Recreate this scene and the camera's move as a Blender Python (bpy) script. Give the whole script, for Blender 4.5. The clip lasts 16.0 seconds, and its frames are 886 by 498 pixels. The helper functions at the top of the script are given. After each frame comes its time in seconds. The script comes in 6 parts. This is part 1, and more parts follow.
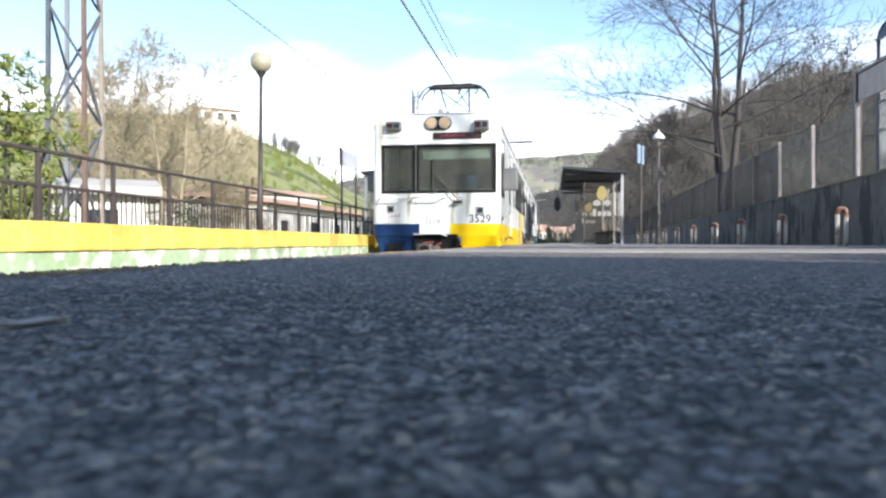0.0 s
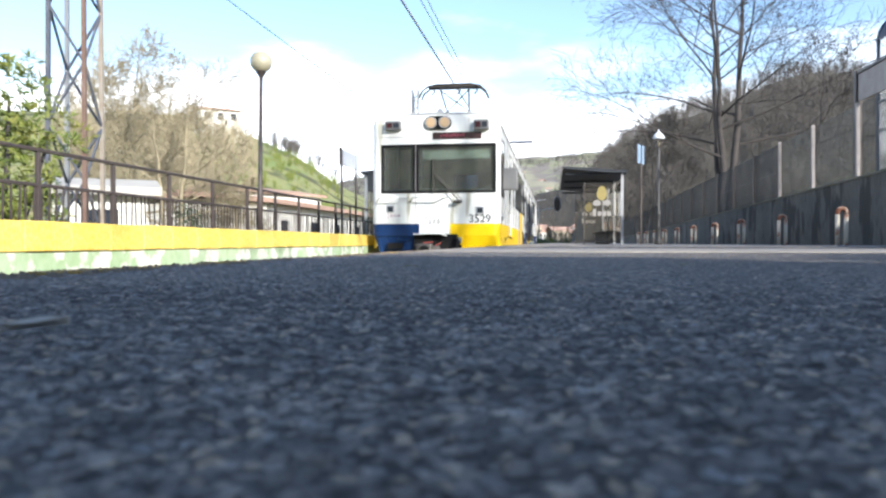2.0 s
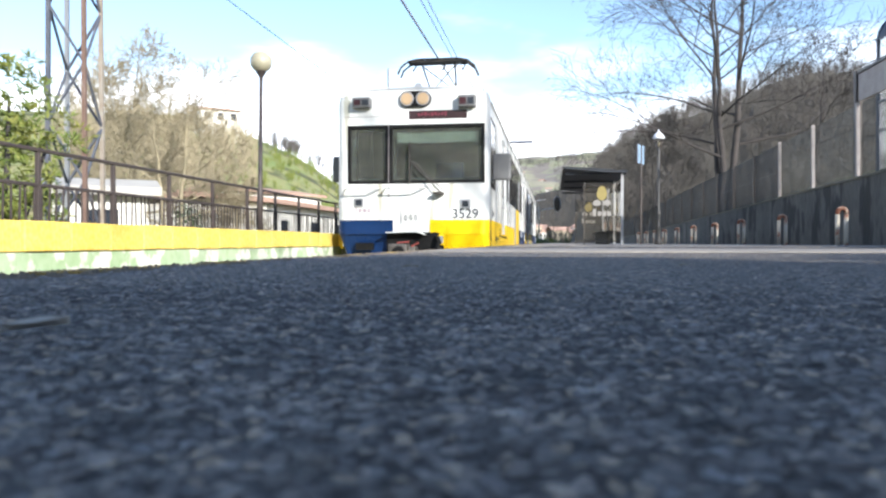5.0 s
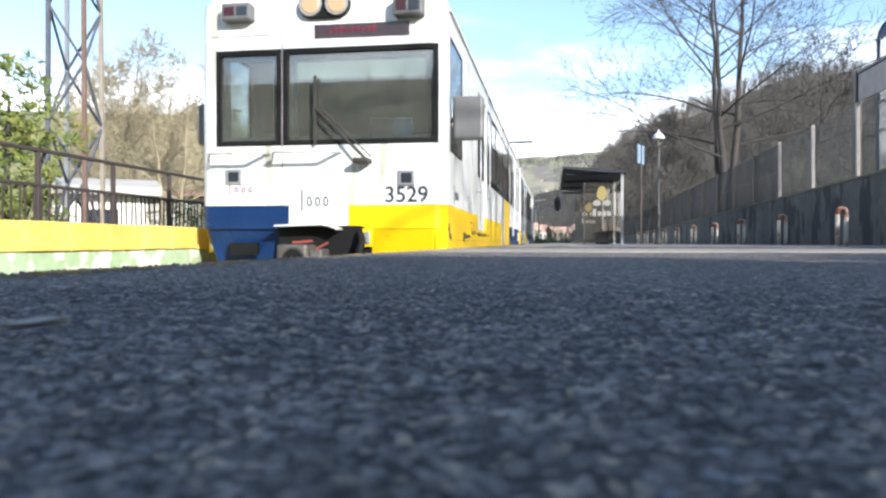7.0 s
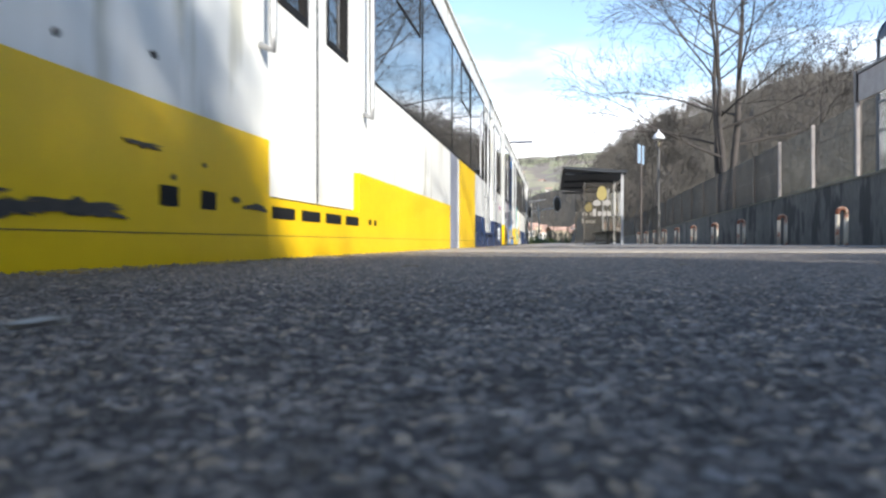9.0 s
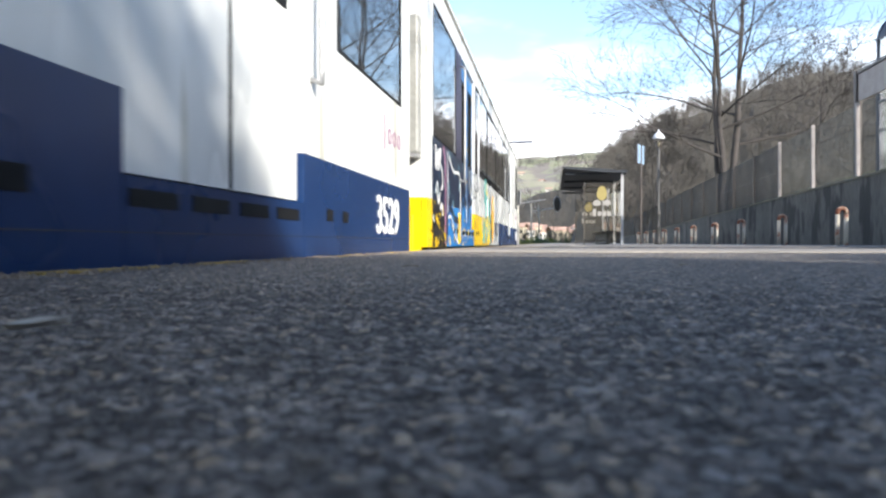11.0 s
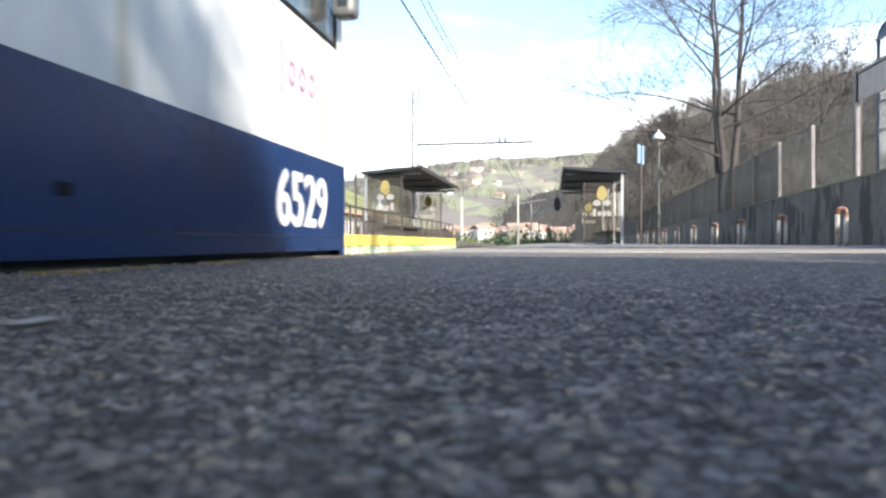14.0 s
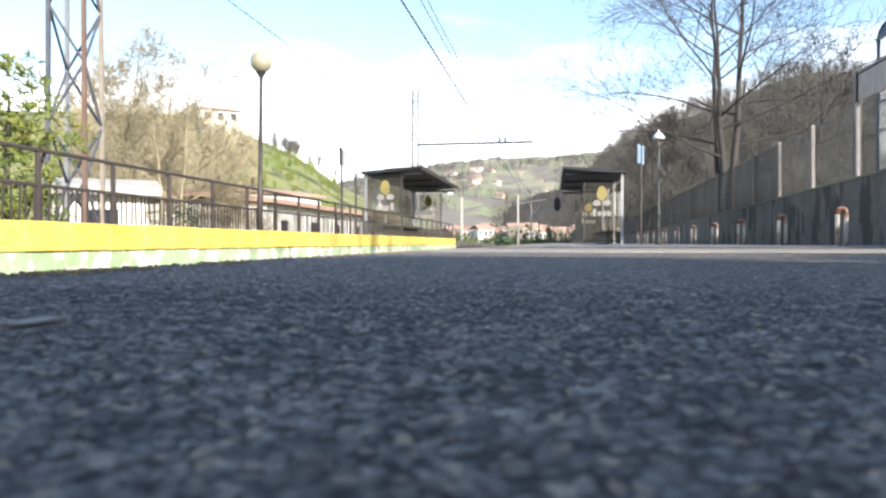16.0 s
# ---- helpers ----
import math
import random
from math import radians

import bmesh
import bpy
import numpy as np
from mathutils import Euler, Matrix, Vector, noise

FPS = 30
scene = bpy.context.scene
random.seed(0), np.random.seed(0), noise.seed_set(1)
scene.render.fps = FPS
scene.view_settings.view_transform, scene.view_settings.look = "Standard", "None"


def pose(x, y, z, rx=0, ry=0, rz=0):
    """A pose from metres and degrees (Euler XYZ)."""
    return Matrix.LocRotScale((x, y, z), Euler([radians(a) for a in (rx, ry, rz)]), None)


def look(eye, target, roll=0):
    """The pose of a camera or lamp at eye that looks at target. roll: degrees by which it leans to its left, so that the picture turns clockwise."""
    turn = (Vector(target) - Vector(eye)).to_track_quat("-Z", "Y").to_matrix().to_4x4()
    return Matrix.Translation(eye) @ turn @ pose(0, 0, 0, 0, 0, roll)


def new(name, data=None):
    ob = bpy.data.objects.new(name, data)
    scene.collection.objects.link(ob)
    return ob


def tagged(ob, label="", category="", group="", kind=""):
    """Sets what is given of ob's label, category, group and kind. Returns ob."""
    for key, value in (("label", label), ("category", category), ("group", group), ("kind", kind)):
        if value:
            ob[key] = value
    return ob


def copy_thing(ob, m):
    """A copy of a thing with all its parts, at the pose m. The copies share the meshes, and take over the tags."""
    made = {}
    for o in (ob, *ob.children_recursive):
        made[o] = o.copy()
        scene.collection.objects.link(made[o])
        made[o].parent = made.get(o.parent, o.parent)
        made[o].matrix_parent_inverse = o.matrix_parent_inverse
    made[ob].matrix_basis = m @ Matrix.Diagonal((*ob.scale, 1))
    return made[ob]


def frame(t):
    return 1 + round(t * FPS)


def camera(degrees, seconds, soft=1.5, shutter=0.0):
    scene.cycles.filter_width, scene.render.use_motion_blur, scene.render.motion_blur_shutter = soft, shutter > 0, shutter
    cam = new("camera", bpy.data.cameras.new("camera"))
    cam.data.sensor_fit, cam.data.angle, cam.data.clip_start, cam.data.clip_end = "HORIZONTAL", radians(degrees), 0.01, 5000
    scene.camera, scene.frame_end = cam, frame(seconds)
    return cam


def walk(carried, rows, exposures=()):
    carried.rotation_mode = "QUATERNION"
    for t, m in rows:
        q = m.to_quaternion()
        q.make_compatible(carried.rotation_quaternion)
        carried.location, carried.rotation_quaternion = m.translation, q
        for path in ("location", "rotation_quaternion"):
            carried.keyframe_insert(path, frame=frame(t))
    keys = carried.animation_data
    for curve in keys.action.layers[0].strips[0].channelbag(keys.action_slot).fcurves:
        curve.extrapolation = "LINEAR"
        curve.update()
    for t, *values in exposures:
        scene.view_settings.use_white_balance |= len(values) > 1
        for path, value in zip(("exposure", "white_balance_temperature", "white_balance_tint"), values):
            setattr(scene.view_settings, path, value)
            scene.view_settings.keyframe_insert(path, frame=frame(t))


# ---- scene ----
cam = camera(62.18, 16.0, soft=2.4, shutter=0.22)
EYE = pose(0, 0, 0.06, 89.515, 0, 8.574)
walk(cam, [(0, EYE), (16, EYE)], exposures=[(0, 1.45, 6050, 10), (7, 1.45, 6050, 10), (8.5, 1.4, 6200, 10), (9.2, 1.5, 6250, 10), (11.3, 1.68, 6250, 10), (12.5, 1.92, 6500, 10), (14, 1.82, 6350, 10), (16, 1.6, 6400, 10)])
cam.data.dof.use_dof = True
cam.data.dof.focus_distance = 9.0
cam.data.dof.aperture_fstop = 12

# ---- daylight: low sun behind the camera on its right ----
SUN_AZ, SUN_EL = radians(41), radians(23)
to_sun = Vector((math.sin(SUN_AZ) * math.cos(SUN_EL), -math.cos(SUN_AZ) * math.cos(SUN_EL), math.sin(SUN_EL)))
sun = new("sun", bpy.data.lights.new("sun", "SUN"))
sun.data.energy, sun.data.angle, sun.data.color = 3.6, radians(0.9), (1.0, 0.93, 0.82)
sun.matrix_basis = look((0, 0, 60), Vector((0, 0, 60)) - to_sun)

world = bpy.data.worlds.new("sky")
scene.world = world
world.use_nodes = True
wn, wl = world.node_tree.nodes, world.node_tree.links
wn.clear()
w_out, w_bg, w_sky = wn.new("ShaderNodeOutputWorld"), wn.new("ShaderNodeBackground"), wn.new("ShaderNodeTexSky")
w_sky.sky_type, w_sky.sun_disc = "NISHITA", False
w_sky.sun_elevation, w_sky.sun_rotation = SUN_EL, math.pi - SUN_AZ
w_sky.air_density, w_sky.dust_density = 1.0, 0.6
w_bg.inputs["Strength"].default_value = 0.11
w_tc, w_sep = wn.new("ShaderNodeTexCoord"), wn.new("ShaderNodeSeparateXYZ")
w_noise, w_map = wn.new("ShaderNodeTexNoise"), wn.new("ShaderNodeMapping")
w_map.inputs["Scale"].default_value = (1.0, 1.0, 3.2)
w_noise.inputs["Scale"].default_value, w_noise.inputs["Detail"].default_value = 2.6, 5
w_sum, w_ramp, w_mix = wn.new("ShaderNodeMath"), wn.new("ShaderNodeMapRange"), wn.new("ShaderNodeMix")
w_sum.operation = "MULTIPLY_ADD"
w_sum.inputs[1].default_value = 0.42
w_ramp.inputs["From Min"].default_value, w_ramp.inputs["From Max"].default_value = 0.47, 0.36
w_ramp.interpolation_type = "SMOOTHSTEP"
w_mix.data_type = "RGBA"
w_mix.inputs["B"].default_value = (9.5, 9.7, 10.0, 1)
wl.new(w_tc.outputs["Generated"], w_map.inputs["Vector"])
wl.new(w_map.outputs["Vector"], w_noise.inputs["Vector"])
wl.new(w_tc.outputs["Generated"], w_sep.inputs["Vector"])
wl.new(w_noise.outputs["Fac"], w_sum.inputs[0])
wl.new(w_sep.outputs["Z"], w_sum.inputs[2])
wl.new(w_sum.outputs[0], w_ramp.inputs["Value"])
wl.new(w_ramp.outputs["Result"], w_mix.inputs["Factor"])
wl.new(w_sky.outputs["Color"], w_mix.inputs["A"])
wl.new(w_mix.outputs["Result"], w_bg.inputs["Color"])
wl.new(w_bg.outputs["Background"], w_out.inputs["Surface"])


# ---- materials ----
def mat(name, a, b=None, rough=0.6, metal=0.0, big=1.2, fine=40.0, bump=0.15, spread=0.5, spot=None, spot_at=0.66, spot_scale=6.0,
        each=0.0, stretch=(1, 1, 1), spec=0.5, rough_var=0.12):
    """Two scales of noise between colours a and b, optional spots, bump and uneven gloss; each: variation from piece to piece."""
    m = bpy.data.materials.new(name)
    m.use_nodes = True
    n, l = m.node_tree.nodes, m.node_tree.links
    s = n["Principled BSDF"]
    tc, mp = n.new("ShaderNodeTexCoord"), n.new("ShaderNodeMapping")
    mp.inputs["Scale"].default_value = stretch
    l.new(tc.outputs["Object"], mp.inputs["Vector"])
    n1, n2 = n.new("ShaderNodeTexNoise"), n.new("ShaderNodeTexNoise")
    n1.inputs["Scale"].default_value, n1.inputs["Detail"].default_value = big, 4
    n2.inputs["Scale"].default_value, n2.inputs["Detail"].default_value = fine, 3
    l.new(mp.outputs["Vector"], n1.inputs["Vector"])
    l.new(mp.outputs["Vector"], n2.inputs["Vector"])
    add = n.new("ShaderNodeMath")
    add.operation = "MULTIPLY_ADD"
    add.inputs[1].default_value = spread
    l.new(n2.outputs["Fac"], add.inputs[0])
    sc = n.new("ShaderNodeMath")
    sc.operation = "MULTIPLY"
    sc.inputs[1].default_value = 1 - spread
    l.new(n1.outputs["Fac"], sc.inputs[0])
    l.new(sc.outputs[0], add.inputs[2])
    ramp = n.new("ShaderNodeMapRange")
    ramp.inputs["From Min"].default_value, ramp.inputs["From Max"].default_value = 0.34, 0.66
    l.new(add.outputs[0], ramp.inputs["Value"])
    mix = n.new("ShaderNodeMix")
    mix.data_type = "RGBA"
    b = b or tuple(c * 0.72 for c in a)
    mix.inputs["A"].default_value, mix.inputs["B"].default_value = (*a, 1), (*b, 1)
    l.new(ramp.outputs["Result"], mix.inputs["Factor"])
    colour = mix.outputs["Result"]
    if spot:
        n3, r3, m3 = n.new("ShaderNodeTexNoise"), n.new("ShaderNodeMapRange"), n.new("ShaderNodeMix")
        n3.inputs["Scale"].default_value, n3.inputs["Detail"].default_value = spot_scale, 6
        l.new(mp.outputs["Vector"], n3.inputs["Vector"])
        r3.inputs["From Min"].default_value, r3.inputs["From Max"].default_value = spot_at - 0.03, spot_at + 0.03
        l.new(n3.outputs["Fac"], r3.inputs["Value"])
        m3.data_type = "RGBA"
        m3.inputs["B"].default_value = (*spot, 1)
        l.new(r3.outputs["Result"], m3.inputs["Factor"])
        l.new(colour, m3.inputs["A"])
        colour = m3.outputs["Result"]
    if each:
        info, hsv, mr = n.new("ShaderNodeObjectInfo"), n.new("ShaderNodeHueSaturation"), n.new("ShaderNodeMapRange")
        mr.inputs["To Min"].default_value, mr.inputs["To Max"].default_value = 1 - each, 1 + each
        l.new(info.outputs["Random"], mr.inputs["Value"])
        l.new(mr.outputs["Result"], hsv.inputs["Value"])
        l.new(colour, hsv.inputs["Color"])
        colour = hsv.outputs["Color"]
    l.new(colour, s.inputs["Base Color"])
    rr = n.new("ShaderNodeMapRange")
    rr.inputs["To Min"].default_value, rr.inputs["To Max"].default_value = max(rough - rough_var, 0.02), min(rough + rough_var, 1)
    l.new(n1.outputs["Fac"], rr.inputs["Value"])
    l.new(rr.outputs["Result"], s.inputs["Roughness"])
    s.inputs["Metallic"].default_value = metal
    s.inputs["Specular IOR Level"].default_value = spec
    if bump:
        bp = n.new("ShaderNodeBump")
        bp.inputs["Strength"].default_value, bp.inputs["Distance"].default_value = bump, 0.4 / fine
        l.new(n2.outputs["Fac"], bp.inputs["Height"])
        l.new(bp.outputs["Normal"], s.inputs["Normal"])
    return m


def glass(name, tint=(0.8, 0.9, 0.92), clear=0.5, rough=0.02, ior=1.6, dust_veil=0.0, power=4.0):
    """Pane glass: a share of clear view through it, under a glossy coat."""
    m = bpy.data.materials.new(name)
    m.use_nodes = True
    n, l = m.node_tree.nodes, m.node_tree.links
    n.clear()
    out, mx, tr, gl, fr = (n.new("ShaderNode" + k) for k in ("OutputMaterial", "MixShader", "BsdfTransparent", "BsdfGlossy", "LayerWeight"))
    tr.inputs["Color"].default_value = (*[c * clear for c in tint], 1)
    gl.inputs["Roughness"].default_value = rough
    fr.inputs["Blend"].default_value = 0.5
    p5, sc = n.new("ShaderNodeMath"), n.new("ShaderNodeMapRange")
    p5.operation = "POWER"
    p5.inputs[1].default_value = power
    sc.inputs["To Min"].default_value, sc.inputs["To Max"].default_value = ((ior - 1) / (ior + 1)) ** 2, 1.0
    l.new(fr.outputs["Facing"], p5.inputs[0])
    l.new(p5.outputs[0], sc.inputs["Value"])
    l.new(sc.outputs["Result"], mx.inputs["Fac"])
    l.new(tr.outputs["BSDF"], mx.inputs[1])
    l.new(gl.outputs["BSDF"], mx.inputs[2])
    top = mx
    # even grey diffuse share over the pane
    if dust_veil:
        df, top = n.new("ShaderNodeBsdfDiffuse"), n.new("ShaderNodeMixShader")
        df.inputs["Color"].default_value = (0.3, 0.28, 0.25, 1)
        top.inputs["Fac"].default_value = dust_veil
        l.new(mx.outputs["Shader"], top.inputs[1])
        l.new(df.outputs["BSDF"], top.inputs[2])
    l.new(top.outputs["Shader"], out.inputs["Surface"])
    return m


def glow(name, colour, strength):
    m = bpy.data.materials.new(name)
    m.use_nodes = True
    s = m.node_tree.nodes["Principled BSDF"]
    s.inputs["Base Color"].default_value = (*colour, 1)
    s.inputs["Emission Color"].default_value = (*colour, 1)
    s.inputs["Emission Strength"].default_value = strength
    return m


def asphalt_material():
    """Coarse worn asphalt: stones of many tones in dark binder, at about 9 mm, with fine grit between."""
    m = bpy.data.materials.new("asphalt")
    m.use_nodes = True
    n, l = m.node_tree.nodes, m.node_tree.links
    s = n["Principled BSDF"]
    tc = n.new("ShaderNodeTexCoord")
    v1, v2, n1, n2, n3 = n.new("ShaderNodeTexVoronoi"), n.new("ShaderNodeTexVoronoi"), n.new("ShaderNodeTexNoise"), n.new("ShaderNodeTexNoise"), n.new("ShaderNodeTexNoise")
    v1.inputs["Scale"].default_value, v2.inputs["Scale"].default_value = 150, 350
    n1.inputs["Scale"].default_value, n2.inputs["Scale"].default_value, n3.inputs["Scale"].default_value = 1.7, 420, 26
    n3.inputs["Detail"].default_value = 4
    n2.inputs["Detail"].default_value = 3
    for k in (n1, n2, n3):
        l.new(tc.outputs["Object"], k.inputs["Vector"])
    n4, warp = n.new("ShaderNodeTexNoise"), n.new("ShaderNodeVectorMath")
    n4.inputs["Scale"].default_value, n4.inputs["Detail"].default_value = 170, 3
    l.new(tc.outputs["Object"], n4.inputs["Vector"])
    warp.operation = "MULTIPLY_ADD"
    warp.inputs[1].default_value = (0.009, 0.009, 0.009)
    l.new(n4.outputs["Color"], warp.inputs[0])
    l.new(tc.outputs["Object"], warp.inputs[2])
    for k in (v1, v2):
        l.new(warp.outputs["Vector"], k.inputs["Vector"])
    sep = n.new("ShaderNodeSeparateColor")
    l.new(v1.outputs["Color"], sep.inputs["Color"])
    ramp = n.new("ShaderNodeValToRGB")
    cr = ramp.color_ramp
    cr.elements[0].position, cr.elements[0].color = 0.0, (0.1, 0.088, 0.082, 1)
    cr.elements[1].position, cr.elements[1].color = 1.0, (0.28, 0.235, 0.19, 1)
    for p, c in ((0.3, (0.18, 0.16, 0.15, 1)), (0.55, (0.24, 0.205, 0.175, 1)), (0.75, (0.225, 0.214, 0.208, 1)), (0.93, (0.42, 0.32, 0.22, 1))):
        e = cr.elements.new(p)
        e.color = c
    l.new(sep.outputs["Red"], ramp.inputs["Fac"])
    gap, mix = n.new("ShaderNodeMapRange"), n.new("ShaderNodeMix")
    gap.inputs["From Min"].default_value, gap.inputs["From Max"].default_value = 0.42, 0.62
    l.new(v1.outputs["Distance"], gap.inputs["Value"])
    mix.data_type = "RGBA"
    mix.inputs["B"].default_value = (0.052, 0.044, 0.04, 1)
    l.new(gap.outputs["Result"], mix.inputs["Factor"])
    l.new(ramp.outputs["Color"], mix.inputs["A"])
    tone, br = n.new("ShaderNodeMapRange"), n.new("ShaderNodeMix")
    tone.inputs["From Min"].default_value, tone.inputs["From Max"].default_value = 0.3, 0.7
    tone.inputs["To Min"].default_value, tone.inputs["To Max"].default_value = 0.48, 1.55
    l.new(n3.outputs["Fac"], tone.inputs["Value"])
    br.data_type, br.blend_type = "RGBA", "MULTIPLY"
    br.inputs["Factor"].default_value = 1.0
    l.new(mix.outputs["Result"], br.inputs["A"])
    l.new(tone.outputs["Result"], br.inputs["B"])
    l.new(br.outputs["Result"], s.inputs["Base Color"])
    h1, h2 = n.new("ShaderNodeMath"), n.new("ShaderNodeMath")
    h1.operation, h2.operation = "MULTIPLY_ADD", "MULTIPLY_ADD"
    h1.inputs[1].default_value, h2.inputs[1].default_value = -1.0, -0.45
    l.new(v1.outputs["Distance"], h1.inputs[0])
    l.new(n2.outputs["Fac"], h1.inputs[2])
    l.new(v2.outputs["Distance"], h2.inputs[0])
    l.new(h1.outputs[0], h2.inputs[2])
    bp = n.new("ShaderNodeBump")
    bp.inputs["Strength"].default_value, bp.inputs["Distance"].default_value = 0.9, 0.005
    l.new(h2.outputs[0], bp.inputs["Height"])
    l.new(bp.outputs["Normal"], s.inputs["Normal"])
    rr = n.new("ShaderNodeMapRange")
    rr.inputs["To Min"].default_value, rr.inputs["To Max"].default_value = 0.55, 0.9
    l.new(sep.outputs["Green"], rr.inputs["Value"])
    l.new(rr.outputs["Result"], s.inputs["Roughness"])
    return m


ASPHALT = asphalt_material()
FAR_GROUND = mat("meadow_ground", (0.09, 0.13, 0.04), (0.16, 0.14, 0.07), rough=0.95, big=0.05, fine=0.8, bump=0.2)
BALLAST = mat("ballast", (0.1, 0.085, 0.07), (0.24, 0.21, 0.18), rough=0.95, big=3, fine=22, bump=1.0)
RUST = mat("rusty_steel", (0.13, 0.075, 0.055), (0.24, 0.17, 0.14), rough=0.75, metal=0.4, big=3, fine=60)
RAIL_STEEL = mat("rail_steel", (0.25, 0.2, 0.17), rough=0.35, metal=0.9, big=3, fine=60)
YELLOW_EDGE = mat("worn_yellow_paint", (0.74, 0.6, 0.2), (0.66, 0.46, 0.06), rough=0.7, big=0.7, fine=24, spot=(0.42, 0.2, 0.03), spot_at=0.645, spot_scale=1.7, each=0.12)
GREEN_WALL = mat("flaking_green_paint", (0.27, 0.38, 0.19), (0.42, 0.5, 0.33), rough=0.8, big=1.4, fine=12, spot=(0.62, 0.62, 0.52), spot_at=0.535, spot_scale=5.5, stretch=(1, 1, 0.7))
CONCRETE = mat("weathered_concrete", (0.15, 0.138, 0.12), (0.075, 0.07, 0.062), rough=0.9, big=1.2, fine=12, bump=0.4, spot=(0.042, 0.039, 0.035), spot_at=0.57, spot_scale=1.7, stretch=(1, 1, 0.4))
EDGE_PAINT = mat("worn_edge_line_paint", (0.4, 0.27, 0.06), (0.22, 0.15, 0.05), rough=0.8, big=5, fine=60)
GRIT = mat("brown_grit", (0.12, 0.095, 0.07), (0.2, 0.16, 0.12), rough=0.95, big=8, fine=60)
PAVING = mat("pale_concrete_paving", (0.42, 0.4, 0.36), (0.33, 0.31, 0.28), rough=0.9, big=1.5, fine=30)
# warm pale tone with sunlight on the asphalt put into the colour
SUNLIT_STRIP = mat("sunlit_strip_tone", (0.3, 0.27, 0.235), (0.21, 0.19, 0.17), rough=0.9, big=0.8, fine=14)
SHELTER_ROOF = mat("dark_blue_grey_sheet", (0.016, 0.019, 0.025), (0.03, 0.034, 0.042), rough=0.6, spec=0.3, big=3, fine=40)
MOSSY = mat("mossy_coping_stone", (0.09, 0.09, 0.06), (0.2, 0.18, 0.14), rough=0.95, big=1.2, fine=20)
DARK_PAINT = mat("dark_brown_paint", (0.035, 0.028, 0.026), (0.06, 0.045, 0.04), rough=0.5, big=5, fine=80)
POST_GREY = mat("dark_grey_post_paint", (0.05, 0.05, 0.052), (0.09, 0.088, 0.085), rough=0.5, big=4, fine=50)
GALV = mat("galvanised_steel", (0.42, 0.43, 0.44), (0.3, 0.3, 0.31), rough=0.5, metal=0.7, big=5, fine=70)
MESH_WIRE = mat("fence_wire", (0.105, 0.112, 0.1), (0.07, 0.072, 0.064), rough=0.6, metal=0.5, big=2, fine=50)
DARK_NET = mat("dark_fence_wire", (0.025, 0.027, 0.032), rough=0.7, big=2, fine=50)
WHITE_BODY = mat("white_train_paint", (0.68, 0.69, 0.67), (0.56, 0.56, 0.53), rough=0.28, big=0.8, fine=14, bump=0.02, spread=0.3, spot=(0.42, 0.41, 0.34), spot_at=0.64, spot_scale=5, stretch=(1, 1, 0.13))
YELLOW_BODY = mat("yellow_train_paint", (0.74, 0.49, 0.002), (0.64, 0.41, 0.002), spec=0.25, rough=0.35, big=0.9, fine=16, bump=0.02, spread=0.3, spot=(0.09, 0.06, 0.04), spot_at=0.745, spot_scale=2.4)
BLUE_BODY = mat("blue_train_paint", (0.007, 0.025, 0.084), (0.01, 0.031, 0.1), spec=0.22, rough=0.28, big=0.9, fine=16, bump=0.02, spread=0.3, spot=(0.06, 0.08, 0.12), spot_at=0.745, spot_scale=3)
GREY_BLUE = mat("grey_blue_train_paint", (0.22, 0.24, 0.3), rough=0.4, big=1, fine=20, bump=0.02)
ROOF_GREY = mat("grey_roof_paint", (0.33, 0.34, 0.34), rough=0.6, big=1, fine=20)
# rubber seals, and the darkness inside holes and slots
BLACK = mat("black_rubber_and_hole_shade", (0.004, 0.004, 0.0045), (0.009, 0.009, 0.009), rough=0.7, big=5, fine=60, spec=0.2)
BLACK_STEEL = mat("grimy_black_steel", (0.03, 0.028, 0.026), (0.07, 0.06, 0.05), rough=0.6, metal=0.3, big=6, fine=60)
CAST = mat("grimy_cast_steel", (0.16, 0.145, 0.13), (0.06, 0.055, 0.05), rough=0.6, metal=0.5, big=9, fine=60)
LEVER_RED = mat("faded_red_lever_paint", (0.3, 0.06, 0.045), (0.2, 0.05, 0.04), rough=0.5, big=8, fine=60)
MIRROR_GREY = mat("grey_plastic_housing", (0.13, 0.13, 0.13), rough=0.5, big=4, fine=60)
CAB_TRIM = mat("dark_grey_cab_trim", (0.07, 0.075, 0.08), rough=0.6, big=3, fine=40)
INTERIOR = mat("grey_green_interior", (0.3, 0.32, 0.31), rough=0.7, big=2, fine=30)
SEAT = mat("blue_seat_fabric", (0.05, 0.08, 0.16), rough=0.9, big=4, fine=90)
TRAIN_GLASS = glass("tinted_train_glass", (0.6, 0.72, 0.8), 0.6, ior=2.0, dust_veil=0.03, power=2.6)
# grey veil lightens the windscreen in place of the hillside's reflection
CAB_GLASS = glass("cab_glass", (0.85, 0.92, 0.92), 0.9, ior=2.1, dust_veil=0.1)
SHELTER_GLASS = glass("dusty_shelter_glass", (0.93, 0.92, 0.9), 0.97, 0.1, dust_veil=0.04)
LAMP_GLOW = glow("headlamp_glow", (0.3, 0.21, 0.12), 0.3)
LED_RED = glow("red_led_glow", (0.12, 0.008, 0.022), 0.06)
DISPLAY = mat("display_window", (0.05, 0.03, 0.032), rough=0.15, big=2, fine=30, bump=0)
RED_LENS = mat("red_lens", (0.045, 0.01, 0.013), rough=0.2, big=5, fine=40, bump=0)
